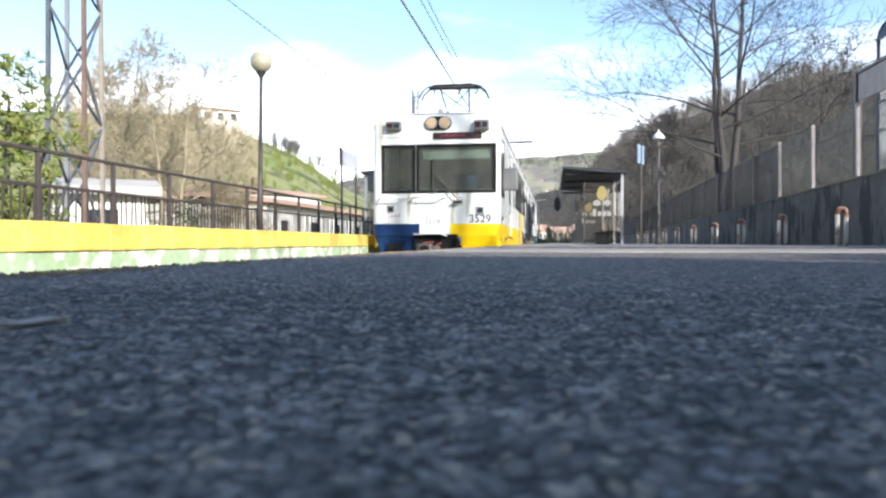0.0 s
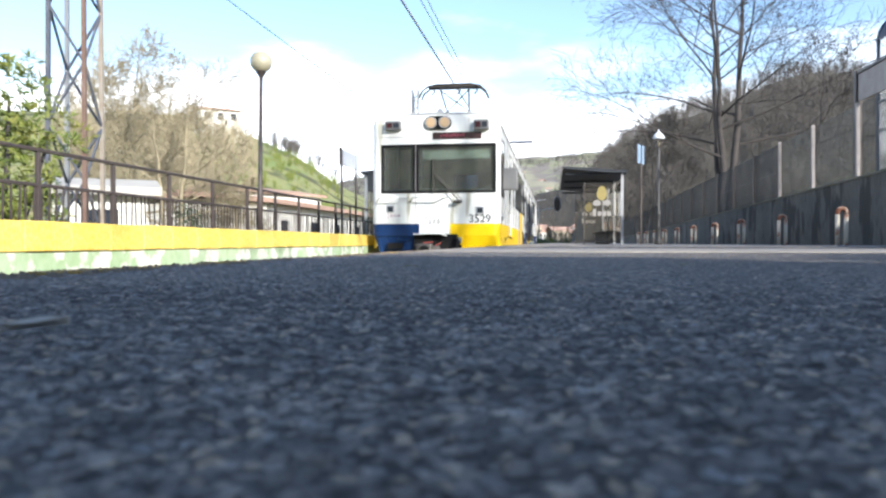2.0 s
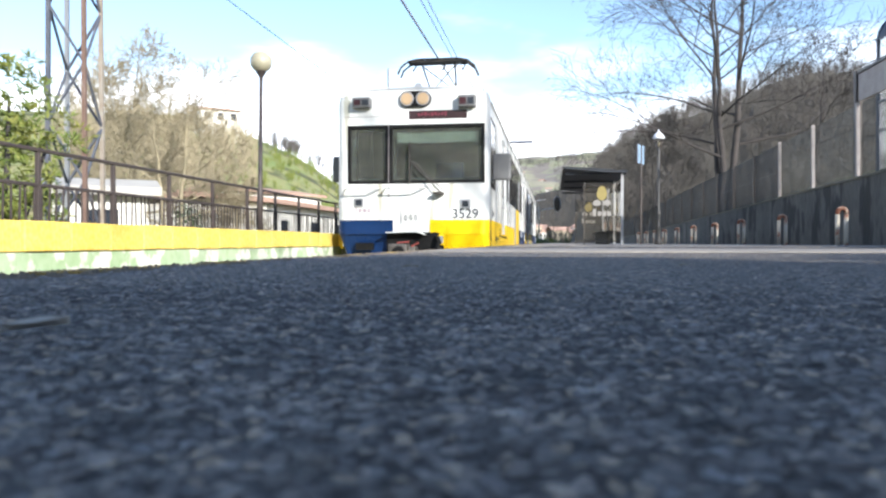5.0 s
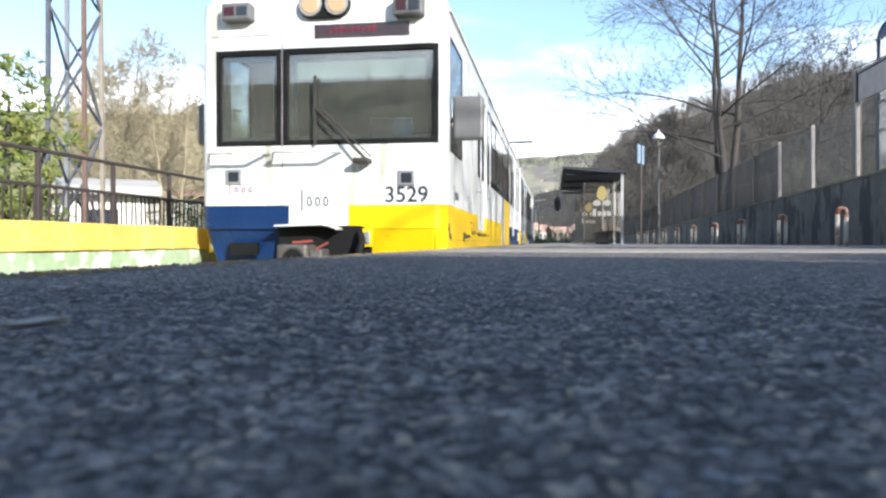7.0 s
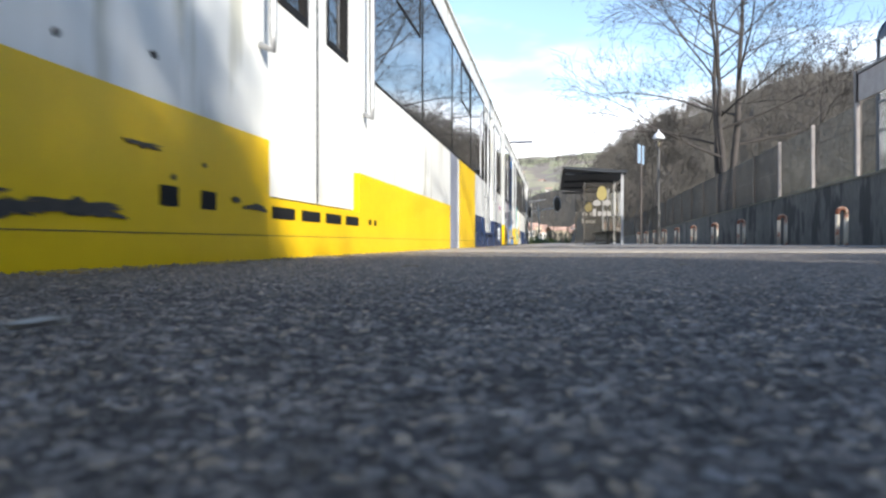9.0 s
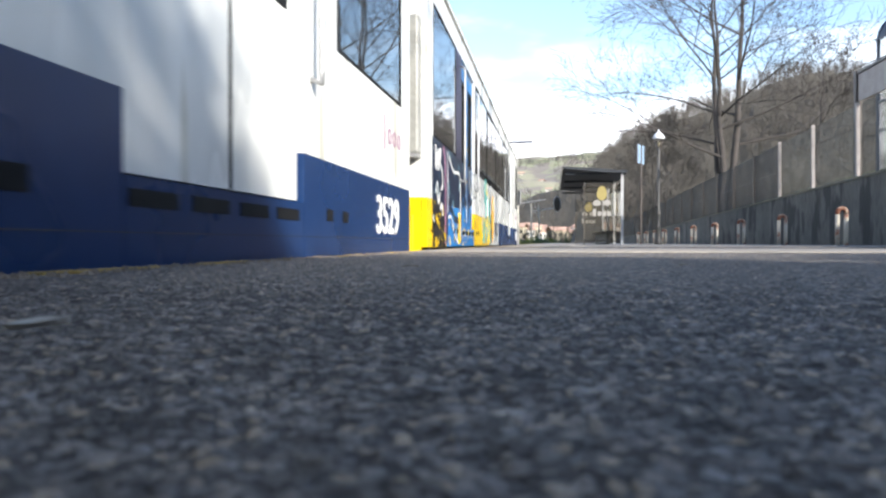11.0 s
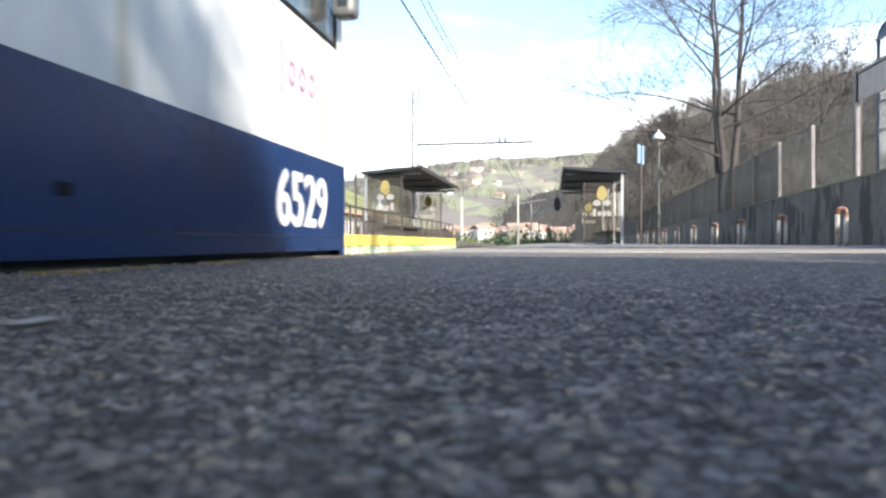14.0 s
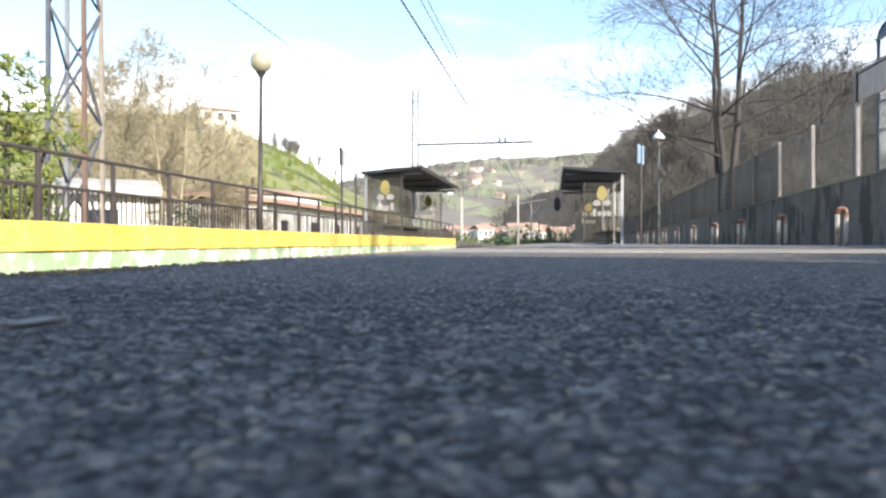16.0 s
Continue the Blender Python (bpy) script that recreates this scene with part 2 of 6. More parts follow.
DARK_TEXT = mat("dark_grey_lettering", (0.03, 0.035, 0.045), rough=0.5, big=6, fine=60, bump=0)
WHITE_TEXT = mat("white_lettering", (0.78, 0.78, 0.76), rough=0.5, big=6, fine=60, bump=0)
PLUM_TEXT = mat("plum_lettering", (0.25, 0.12, 0.2), rough=0.5, big=6, fine=60, bump=0)
GREY_TEXT = mat("grey_lettering", (0.25, 0.22, 0.22), rough=0.5, big=6, fine=60, bump=0)
POST_BLUE = mat("weathered_blue_grey_steel", (0.07, 0.085, 0.12), (0.13, 0.13, 0.14), rough=0.6, metal=0.3, big=3, fine=50)
PALE_LEG = mat("pale_streaked_steel", (0.34, 0.32, 0.28), (0.25, 0.19, 0.14), rough=0.7, metal=0.3, big=3, fine=50)
BLIND = mat("pale_green_blind", (0.5, 0.53, 0.42), (0.42, 0.45, 0.36), rough=0.7, big=3, fine=40)
OPAL = mat("opal_plastic", (0.42, 0.39, 0.29), (0.36, 0.32, 0.21), rough=0.35, big=3, fine=40, bump=0)
BARK = mat("bark", (0.03, 0.027, 0.027), (0.07, 0.06, 0.055), rough=0.95, big=3, fine=30, bump=0.8)
TWIG = mat("pale_twigs", (0.19, 0.16, 0.105), (0.31, 0.265, 0.17), rough=0.95, big=0.5, fine=6)
BROWN_TWIG = mat("brown_twigs", (0.036, 0.035, 0.032), (0.082, 0.073, 0.062), rough=0.95, big=0.2, fine=4)
LEAF = mat("green_leaves", (0.06, 0.11, 0.02), (0.2, 0.2, 0.05), spec=0.2, rough=0.6, big=2.2, fine=9)
DARK_LEAF = mat("dark_evergreen_leaves", (0.02, 0.05, 0.015), (0.05, 0.09, 0.03), rough=0.5, big=0.9, fine=9)
WALL_WHITE = mat("white_render_wall", (0.75, 0.73, 0.68), (0.62, 0.6, 0.55), rough=0.9, big=0.5, fine=8)
WALL_CREAM = mat("cream_render_wall", (0.42, 0.37, 0.28), (0.34, 0.3, 0.22), rough=0.9, big=0.5, fine=8)
TILE = mat("red_roof_tiles", (0.33, 0.2, 0.15), (0.42, 0.29, 0.23), rough=0.9, big=0.8, fine=6, bump=0.6)
WINDOW_DARK = mat("dark_window_pane", (0.03, 0.035, 0.045), rough=0.1, big=1, fine=8, bump=0)
SIGN_WHITE = mat("white_sign_plate", (0.75, 0.77, 0.8), rough=0.4, big=3, fine=30, bump=0)
SIGN_BLUE = mat("blue_white_sign_plate", (0.2, 0.3, 0.42), rough=0.4, big=3, fine=30, bump=0)
POST_CONCRETE = mat("pale_concrete_post", (0.42, 0.38, 0.36), (0.28, 0.25, 0.235), rough=0.9, big=3, fine=30)
RUST_ORANGE = mat("orange_rust", (0.24, 0.09, 0.045), (0.12, 0.05, 0.035), rough=0.85, big=7, fine=60, spot=(0.42, 0.34, 0.26), spot_at=0.6, spot_scale=9)
RUST_WHITE = mat("rusting_white_paint", (0.46, 0.42, 0.35), (0.34, 0.29, 0.23), rough=0.7, big=4, fine=40, spot=(0.26, 0.1, 0.06), spot_at=0.53, spot_scale=4)
FADED_YELLOW = mat("faded_yellow_film", (0.25, 0.2, 0.06), (0.2, 0.165, 0.06), rough=0.7, big=6, fine=40, bump=0)
FADED_WHITE = mat("faded_white_film", (0.25, 0.24, 0.22), (0.19, 0.18, 0.17), rough=0.7, big=6, fine=40, bump=0)
SIGN_NAVY = mat("dark_blue_paint", (0.02, 0.03, 0.06), rough=0.4, big=3, fine=30)


# ---- mesh helpers ----
def part(name, bm, material, parent=None, label="", smooth=False):
    me = bpy.data.meshes.new(name)
    bm.to_mesh(me)
    bm.free()
    me.materials.append(material)
    if smooth:
        for p in me.polygons:
            p.use_smooth = True
    ob = new(name, me)
    ob.parent = parent
    if label:
        tagged(ob, label)
    return ob


def thing(name, m, label, category, group="", kind=""):
    ob = new(name)
    ob.empty_display_size = 0.2
    ob.matrix_basis = m
    return tagged(ob, label, category, group, kind)


def box(bm, x0, x1, y0, y1, z0, z1, bevel=0.0):
    vs = [bm.verts.new((x, y, z)) for x in (x0, x1) for y in (y0, y1) for z in (z0, z1)]
    fs = [bm.faces.new([vs[i] for i in q]) for q in ((0, 1, 3, 2), (4, 6, 7, 5), (0, 4, 5, 1), (2, 3, 7, 6), (0, 2, 6, 4), (1, 5, 7, 3))]
    if bevel:
        edges = list({e for f in fs for e in f.edges})
        bmesh.ops.bevel(bm, geom=edges, offset=bevel, segments=2, affect="EDGES", profile=0.5)
    return bm


def boxed(x0, x1, y0, y1, z0, z1, bevel=0.0):
    return box(bmesh.new(), x0, x1, y0, y1, z0, z1, bevel)


def tube(bm, points, radii, n=8, cap=True):
    """A tapered tube through points."""
    pts = [Vector(p) for p in points]
    if not isinstance(radii, (list, tuple)):
        radii = [radii] * len(pts)
    rings, side = [], None
    for i, p in enumerate(pts):
        d = (pts[min(i + 1, len(pts) - 1)] - pts[max(i - 1, 0)]).normalized()
        if side is None:
            side = d.orthogonal().normalized()
        side = (side - d * side.dot(d)).normalized()
        up = d.cross(side)
        rings.append([bm.verts.new(p + radii[i] * (math.cos(a) * side + math.sin(a) * up)) for a in (2 * math.pi * k / n for k in range(n))])
    for a, b in zip(rings, rings[1:]):
        for k in range(n):
            bm.faces.new((a[k], a[(k + 1) % n], b[(k + 1) % n], b[k]))
    if cap:
        bm.faces.new(rings[0][::-1])
        bm.faces.new(rings[-1])
    return bm


def lathe(bm, profile, n=20, centre=(0, 0)):
    """A turned form from (radius, z) pairs."""
    rings = [[bm.verts.new((centre[0] + r * math.cos(2 * math.pi * k / n), centre[1] + r * math.sin(2 * math.pi * k / n), z)) for k in range(n)] for r, z in profile]
    for a, b in zip(rings, rings[1:]):
        for k in range(n):
            bm.faces.new((a[k], a[(k + 1) % n], b[(k + 1) % n], b[k]))
    bm.faces.new(rings[0][::-1])
    bm.faces.new(rings[-1])
    return bm


def prism(bm, poly, axis, a, b):
    """Extrudes a polygon along an axis ('x', 'y' or 'z') from a to b."""
    def at(p, w):
        return {"x": (w, p[0], p[1]), "y": (p[0], w, p[1]), "z": (p[0], p[1], w)}[axis]
    lo, hi = [bm.verts.new(at(p, a)) for p in poly], [bm.verts.new(at(p, b)) for p in poly]
    k = len(poly)
    for i in range(k):
        bm.faces.new((lo[i], lo[(i + 1) % k], hi[(i + 1) % k], hi[i]))
    bm.faces.new(lo[::-1])
    bm.faces.new(hi)
    bmesh.ops.recalc_face_normals(bm, faces=bm.faces[:])
    return bm


def text_mesh(text, size):
    cu = bpy.data.curves.new("digit", "FONT")
    cu.body, cu.size, cu.extrude, cu.align_x, cu.offset = text, size, 0.002, "LEFT", size * 0.012
    tmp = bpy.data.objects.new("digit", cu)
    scene.collection.objects.link(tmp)
    bpy.context.view_layer.update()
    me = bpy.data.meshes.new_from_object(tmp)
    bpy.data.objects.remove(tmp)
    me.materials.clear()
    return me


def lettering(text, size, m, material, parent):
    """A painted number, each digit a part of its own."""
    step = max(v.co.x for v in text_mesh("00", size).vertices) - max(v.co.x for v in text_mesh("0", size).vertices)
    for k, c in enumerate(text):
        me = text_mesh(c, size)
        me.materials.append(material)
        ob = new("digit", me)
        ob.parent = parent
        ob.matrix_basis = m @ Matrix.Translation((k * step, 0, 0))


def frame_ring(bm, axis, depth0, depth1, u0, u1, v0, v1, w):
    """A rectangular frame in one piece; axis 'x': u is y and v is z, axis 'y': u is x and v is z."""
    def vert(d, u, v):
        return bm.verts.new((d, u, v) if axis == "x" else (u, d, v))
    rings = [[vert(d, u, v) for u, v in ((a, c), (b, c), (b, e), (a, e))] for d in (depth0, depth1)
             for a, b, c, e in ((u0, u1, v0, v1), (u0 + w, u1 - w, v0 + w, v1 - w))]
    o0, i0, o1, i1 = rings
    for k in range(4):
        j = (k + 1) % 4
        for q in ((o0[k], o0[j], i0[j], i0[k]), (o1[k], i1[k], i1[j], o1[j]), (o0[k], o1[k], o1[j], o0[j]), (i0[k], i0[j], i1[j], i1[k])):
            bm.faces.new(q)
    bmesh.ops.recalc_face_normals(bm, faces=bm.faces[:])
    return bm


# ---- ground, track bed and platforms ----
def ground():
    bm = bmesh.new()
    xs = [-1500, -300, -60, -12, -3.8, -1.0, 6.6, 30, 300, 1500]
    ys = [-600, -60, 0, 60, 200, 600, 2500]
    g = [[bm.verts.new((x, y, -1.0)) for y in ys] for x in xs]
    for i in range(len(xs) - 1):
        for j in range(len(ys) - 1):
            bm.faces.new((g[i][j], g[i + 1][j], g[i + 1][j + 1], g[i][j + 1]))
    tagged(part("ground", bm, FAR_GROUND), "mossy valley ground with patchy winter grass", "ground", kind="structure")
    tagged(part("track_bed", boxed(-3.7, -1.05, -80, 140, -1.1, -0.92), BALLAST), "brown stone ballast bed under the rails", "ballast", kind="structure")
    for x in (-2.805, -1.805):
        bm = bmesh.new()
        prism(bm, [(x - 0.06, -0.92), (x + 0.06, -0.92), (x + 0.06, -0.905), (x + 0.01, -0.89), (x + 0.01, -0.82), (x + 0.033, -0.81), (x + 0.033, -0.78),
                   (x - 0.033, -0.78), (x - 0.033, -0.81), (x - 0.01, -0.82), (x - 0.01, -0.89), (x - 0.06, -0.905)], "y", -80, 140)
        tagged(part("rail", bm, RAIL_STEEL), "steel running rail with a worn bright head", "rail", "rails", "structure")


def near_platform():
    """Asphalt platform top, finely lumpy close to the camera, and its edge."""
    xs = np.unique(np.concatenate([np.linspace(-0.985, -0.62, 24), np.linspace(-0.62, 0.5, 320), np.linspace(0.5, 1.4, 50), np.linspace(1.4, 6.6, 30)]))
    ys = np.unique(np.concatenate([np.linspace(-40, 0.05, 12), np.linspace(0.05, 0.9, 270), np.geomspace(0.9, 4.0, 120), np.geomspace(4.0, 130, 60)]))
    verts, faces = [], []
    for y in ys:
        for x in xs:
            k = 1.0 if 0 < y < 6 and x < 2.5 else 0.0
            p = Vector((x, y, 0))
            z = 0.0
            if k and y < 3:
                d = noise.voronoi(p * 135 + noise.noise_vector(p * 85) * 0.6)[0][0]
                z = 0.0014 * noise.noise(p * 26) + 0.0036 * (1 - min(1.0, d * 1.4)) ** 0.8 * (0.5 + 1.1 * abs(noise.noise(p * 61)))
                z -= 0.0035 * max(0.0, noise.noise(p * 42 + Vector((7, 3, 1))) - 0.2)
            z += 0.004 * noise.noise(p * 1.3) * min(1.0, max(0.0, y - 0.5))
            if x <= -0.984:
                z -= 0.01
            verts.append((x, y, z))
    w = len(xs)
    for j in range(len(ys) - 1):
        for i in range(w - 1):
            a = j * w + i
            faces.append((a, a + 1, a + 1 + w, a + w))
    me = bpy.data.meshes.new("platform_asphalt")
    me.from_pydata(verts, [], faces)
    me.materials.append(ASPHALT)
    for p in me.polygons:
        p.use_smooth = True
    tagged(new("pavement", me), "dark coarse worn asphalt platform surface", "platform", kind="structure")
    tagged(part("platform_wall", boxed(-0.98, -0.6, -40, 130, -1.0, -0.02), CONCRETE), "grimy concrete platform edge wall", "wall", kind="structure")
    # thin pale sheets stand in for bands of sunlight across the asphalt
    for y0, y1 in ((4.75, 6.9), (11.0, 130.0)):
        slab = tagged(part("pavement_slab", boxed(-0.9, 6.59, y0, y1, -0.03, 0.006), SUNLIT_STRIP), "pale platform strip coloured as sunlit ground", "paving", kind="structure")
    # crumbs of stone and traces of yellow paint along the edge
    bm, rnd = bmesh.new(), random.Random(4)
    for _ in range(2400):
        y = 0.9 + 22 * rnd.random() ** 2
        x = -0.975 + 0.12 * rnd.random() ** 2
        r = 0.002 + 0.006 * rnd.random() ** 2
        vs = [bm.verts.new((x + r * a * rnd.uniform(0.7, 1.5), y + r * b * rnd.uniform(0.7, 1.8), 0.002 + r * c)) for a, b, c in ((-1, -1, -0.4), (1, -1, -0.4), (1, 1, -0.4), (-1, 1, -0.4), (0, 0, 0.9))]
        for q in ((0, 1, 4), (1, 2, 4), (2, 3, 4), (3, 0, 4)):
            bm.faces.new([vs[i] for i in q])
    tagged(part("edge_gravel", bm, GRIT), "loose brown grit along the platform edge", "grit", kind="stuff")
    bm, rnd = bmesh.new(), random.Random(9)
    for _ in range(60):
        y = 1.2 + 30 * rnd.random() ** 1.6
        x = -0.98 + 0.07 * rnd.random()
        box(bm, x, x + rnd.uniform(0.01, 0.03), y, y + rnd.uniform(0.03, 0.16), 0.001, 0.0055)
    tagged(part("edge_paint", bm, EDGE_PAINT), "worn flakes of yellow edge line paint", "paint", kind="stuff")


def left_platform():
    base = tagged(part("platform_opposite", boxed(-6.3, -3.8, 2.0, 28.4, -1.0, 0.2), PAVING), "pale concrete platform across the track", "platform", kind="structure")
    face = part("platform_face", boxed(-3.8, -3.77, 2.0, 28.4, -1.0, -0.008), GREEN_WALL, base, "flaking green and white painted wall")
    shared, rnd, y = None, random.Random(3), 2.15
    while y < 28:
        if shared is None:
            shared = part("edge_slab", boxed(-4.4, -3.75, 0.007, 0.513, -0.005, 0.222, 0.012), YELLOW_EDGE, base)
            ob = shared
        else:
            ob = new("edge_slab", shared.data)
            ob.parent = base
        ob.location = (rnd.uniform(-0.006, 0.006), y, rnd.uniform(-0.004, 0.004))
        y += 0.52
    tagged(part("platform_ramp", prism(bmesh.new(), [(28.4, -1.0), (28.4, 0.12), (46, -0.0), (70, -0.75), (70, -1.0)], "x", -6.3, -3.76), CONCRETE), "dark concrete platform end ramp", "ramp", kind="structure")


def railing():
    """Dark railing along the back of the platform across the track."""
    n, gap, y0 = 24, 1.49, 7.84
    r = thing("railing", pose(-6.0, y0, 0.2), "dark brown painted steel railing along the far platform", "railing")
    length = n * gap
    post = None
    for i in range(-2, n + 1):
        if post is None:
            post = part("post", boxed(-0.026, 0.026, -0.026, 0.026, -0.28, 0.93, 0.006), DARK_PAINT, r)
            ob = post
        else:
            ob = new("post", post.data)
            ob.parent = r
        ob.location.y = i * gap
    part("top_rail", boxed(-0.03, 0.03, -3.0, length, 0.93, 0.975, 0.01), DARK_PAINT, r)
    part("middle_rail", boxed(-0.025, 0.025, -3.0, length, 0.52, 0.56, 0.008), DARK_PAINT, r)
    part("bottom_rail", boxed(-0.02, 0.02, -3.0, length, 0.06, 0.09), DARK_PAINT, r)
    bar, rnd = None, random.Random(2)
    for k in range(int((length + 3.0) / 0.125)):
        y = -3.0 + 0.06 + k * 0.125
        if bar is None:
            bar = part("baluster", boxed(-0.009, 0.009, -0.009, 0.009, 0.09, 0.52), DARK_PAINT, r)
            ob = bar
        else:
            ob = new("baluster", bar.data)
            ob.parent = r
        ob.matrix_basis = pose(0, y, 0, rnd.uniform(-1.5, 1.5), rnd.uniform(-2, 2), 0)


def globe_lamp():
    t = thing("street_lamp", pose(-5.82, 14.0, 0.2, 0, 0.6, 0), "dark lamp post with a yellowed white globe", "street lamp")
    bm = tube(bmesh.new(), [(0, 0, 0), (0, 0, 0.9), (0, 0, 0.95), (0, 0, 3.2)], [0.065, 0.06, 0.045, 0.035], 12)
    part("post", bm, DARK_PAINT, t, smooth=True)
    part("collar", lathe(bmesh.new(), [(0.035, 3.15), (0.06, 3.2), (0.1, 3.27), (0.12, 3.3)], 16), DARK_PAINT, t, smooth=True)
    prof = [(0.215 * math.sin(a), 3.47 - 0.215 * math.cos(a)) for a in (math.pi * k / 14 for k in range(1, 14))]
    part("globe", lathe(bmesh.new(), prof, 24), OPAL, t, "yellowed opal globe", smooth=True)


def platform_sign():
    t = thing("platform_sign", pose(-5.44, 18.4, 0.2), "white station sign on two thin dark posts", "sign")
    for y in (0.06, 1.44):
        part("post", tube(bmesh.new(), [(0, y, 0), (0, y, 2.3)], 0.03, 8), DARK_PAINT, t)
    part("plate", boxed(-0.02, 0.02, -0.02, 1.52, 1.88, 2.3, 0.006), SIGN_WHITE, t)
    part("frame", boxed(-0.035, 0.035, -0.06, -0.02, 1.86, 2.32, 0.006), DARK_PAINT, t)


def shelter(m, side, label, L, H, mirror_disc=False):
    """Platform shelter; side +1: its back is at +x. Local x runs from the track side (0) to the back."""
    t = thing("platform_shelter", m, label, "shelter", "platform shelters")
    s = side
    W = 1.86
    def bx(x0, x1, *r, **k):
        return boxed(min(s * x0, s * x1), max(s * x0, s * x1), *r, **k)
    prof = [(0.0, H), (0.9, H - 0.1), (1.5, H - 0.16), (2.02, H - 0.17), (2.05, H - 0.1), (1.5, H - 0.06), (0.9, H), (0.02, H + 0.05)]
    part("roof", prism(bmesh.new(), [(s * x, z) for x, z in prof], "y", -0.25, L + 0.25), SHELTER_ROOF, t, "dark curved sheet roof")
    part("fascia", bx(0.0, 0.04, -0.27, L + 0.27, H - 0.07, H + 0.06), BLACK_STEEL, t)
    for y in (0.0, L / 3, 2 * L / 3, L):
        part("post", bx(W, W + 0.08, y - 0.04, y + 0.04, 0, H - 0.16), GALV, t)
        part("rafter", bx(0.1, W, y - 0.025, y + 0.025, H - 0.2, H - 0.13), SHELTER_ROOF, t)
    for y in (0.0, L):
        e = part("end_panel", bx(0.72, W - 0.1, y - 0.012, y + 0.012, 0.14, 1.98), SHELTER_GLASS, t, "dusty glass end panel")
        part("panel_frame", box(bx(0.68, 0.72, y - 0.02, y + 0.02, 0.0, 2.02), min(s * 0.72, s * (W - 0.06)), max(s * 0.72, s * (W - 0.06)), y - 0.02, y + 0.02, 0.1, 0.14), BLACK_STEEL, e)
        # plain petal-shaped emblem and a bar where the operator's mark is
        for k, (cx, cz, rx, rz) in enumerate(((1.26, 1.62, 0.16, 0.24), (1.1, 1.33, 0.13, 0.1), (1.42, 1.33, 0.13, 0.1))):
            poly = [(s * cx + rx * math.cos(a), cz + rz * math.sin(a) * (1.15 if math.sin(a) > 0 else 0.8)) for a in (2 * math.pi * j / 18 for j in range(18))]
            part("emblem_petal", prism(bmesh.new(), poly, "y", y - 0.02, y - 0.015), FADED_YELLOW if k == 0 else FADED_WHITE, e)
        for j, (w, h) in enumerate(((0.1, 0.24), (0.12, 0.15), (0.12, 0.15), (0.12, 0.15))):
            x = 0.98 + j * 0.15
            part("emblem_bar", bx(x, x + w, y - 0.02, y - 0.015, 0.92, 0.92 + h), FADED_WHITE, e)
    for k in range(3):
        part("back_panel", bx(W + 0.03, W + 0.05, k * L / 3 + 0.08, (k + 1) * L / 3 - 0.08, 0.2, 2.05), SHELTER_GLASS, t)
    part("bench", box(bx(1.35, 1.75, 1.0, L - 1.0, 0.42, 0.47), min(s * 1.5, s * 1.6), max(s * 1.5, s * 1.6), 1.2, L - 1.2, 0.0, 0.42), BLACK_STEEL, t, "dark slatted bench")
    part("timetable_case", bx(W - 0.12, W - 0.04, 1.4, 2.3, 1.0, 1.8), SIGN_WHITE, t)
    if mirror_disc:
        poly = [(s * -0.12 + 0.15 * math.cos(a), 1.8 + 0.33 * math.sin(a)) for a in (2 * math.pi * j / 24 for j in range(24))]
        d = part("oval_sign", prism(bmesh.new(), poly, "y", L - 0.05, L), BLACK_STEEL, t, "dark oval sign with a pale rim")
        pts = [(s * -0.12 + 0.155 * math.cos(a), L - 0.04, 1.8 + 0.335 * math.sin(a)) for a in (2 * math.pi * j / 24 for j in range(25))]
        part("rim", tube(bmesh.new(), pts, 0.022, 6), GALV, d)
        part("hanger", tube(bmesh.new(), [(s * -0.12, L, 2.1), (s * -0.1, L, 2.4), (s * 0.1, L, 2.44)], 0.02, 6), BLACK_STEEL, d)


# ---- retaining wall, wire fence and bollards ----
def right_wall():
    w = tagged(part("wall_east", prism(bmesh.new(), [(-4, -1.0), (130, -1.0), (130, 0.2), (60, 0.68), (-4, 1.86)], "x", 6.6, 6.95), CONCRETE), "stained grey concrete retaining wall with damp streaks", "wall", kind="structure")
    part("coping", prism(bmesh.new(), [(-4, 1.86), (60, 0.68), (130, 0.2), (130, 0.25), (60, 0.73), (-4, 1.91)], "x", 6.57, 7.0), MOSSY, w, "mossy coping")
    bm = bmesh.new()
    prism(bm, [(7.0, 0.4), (7.0, 0.7), (9.5, 1.0), (14, 2.0), (30, 7), (60, 13), (60, -1), (7.0, -1)], "y", -6, 130)
    tagged(part("bank", bm, FAR_GROUND), "grassy earth bank behind the wall", "bank", kind="structure")


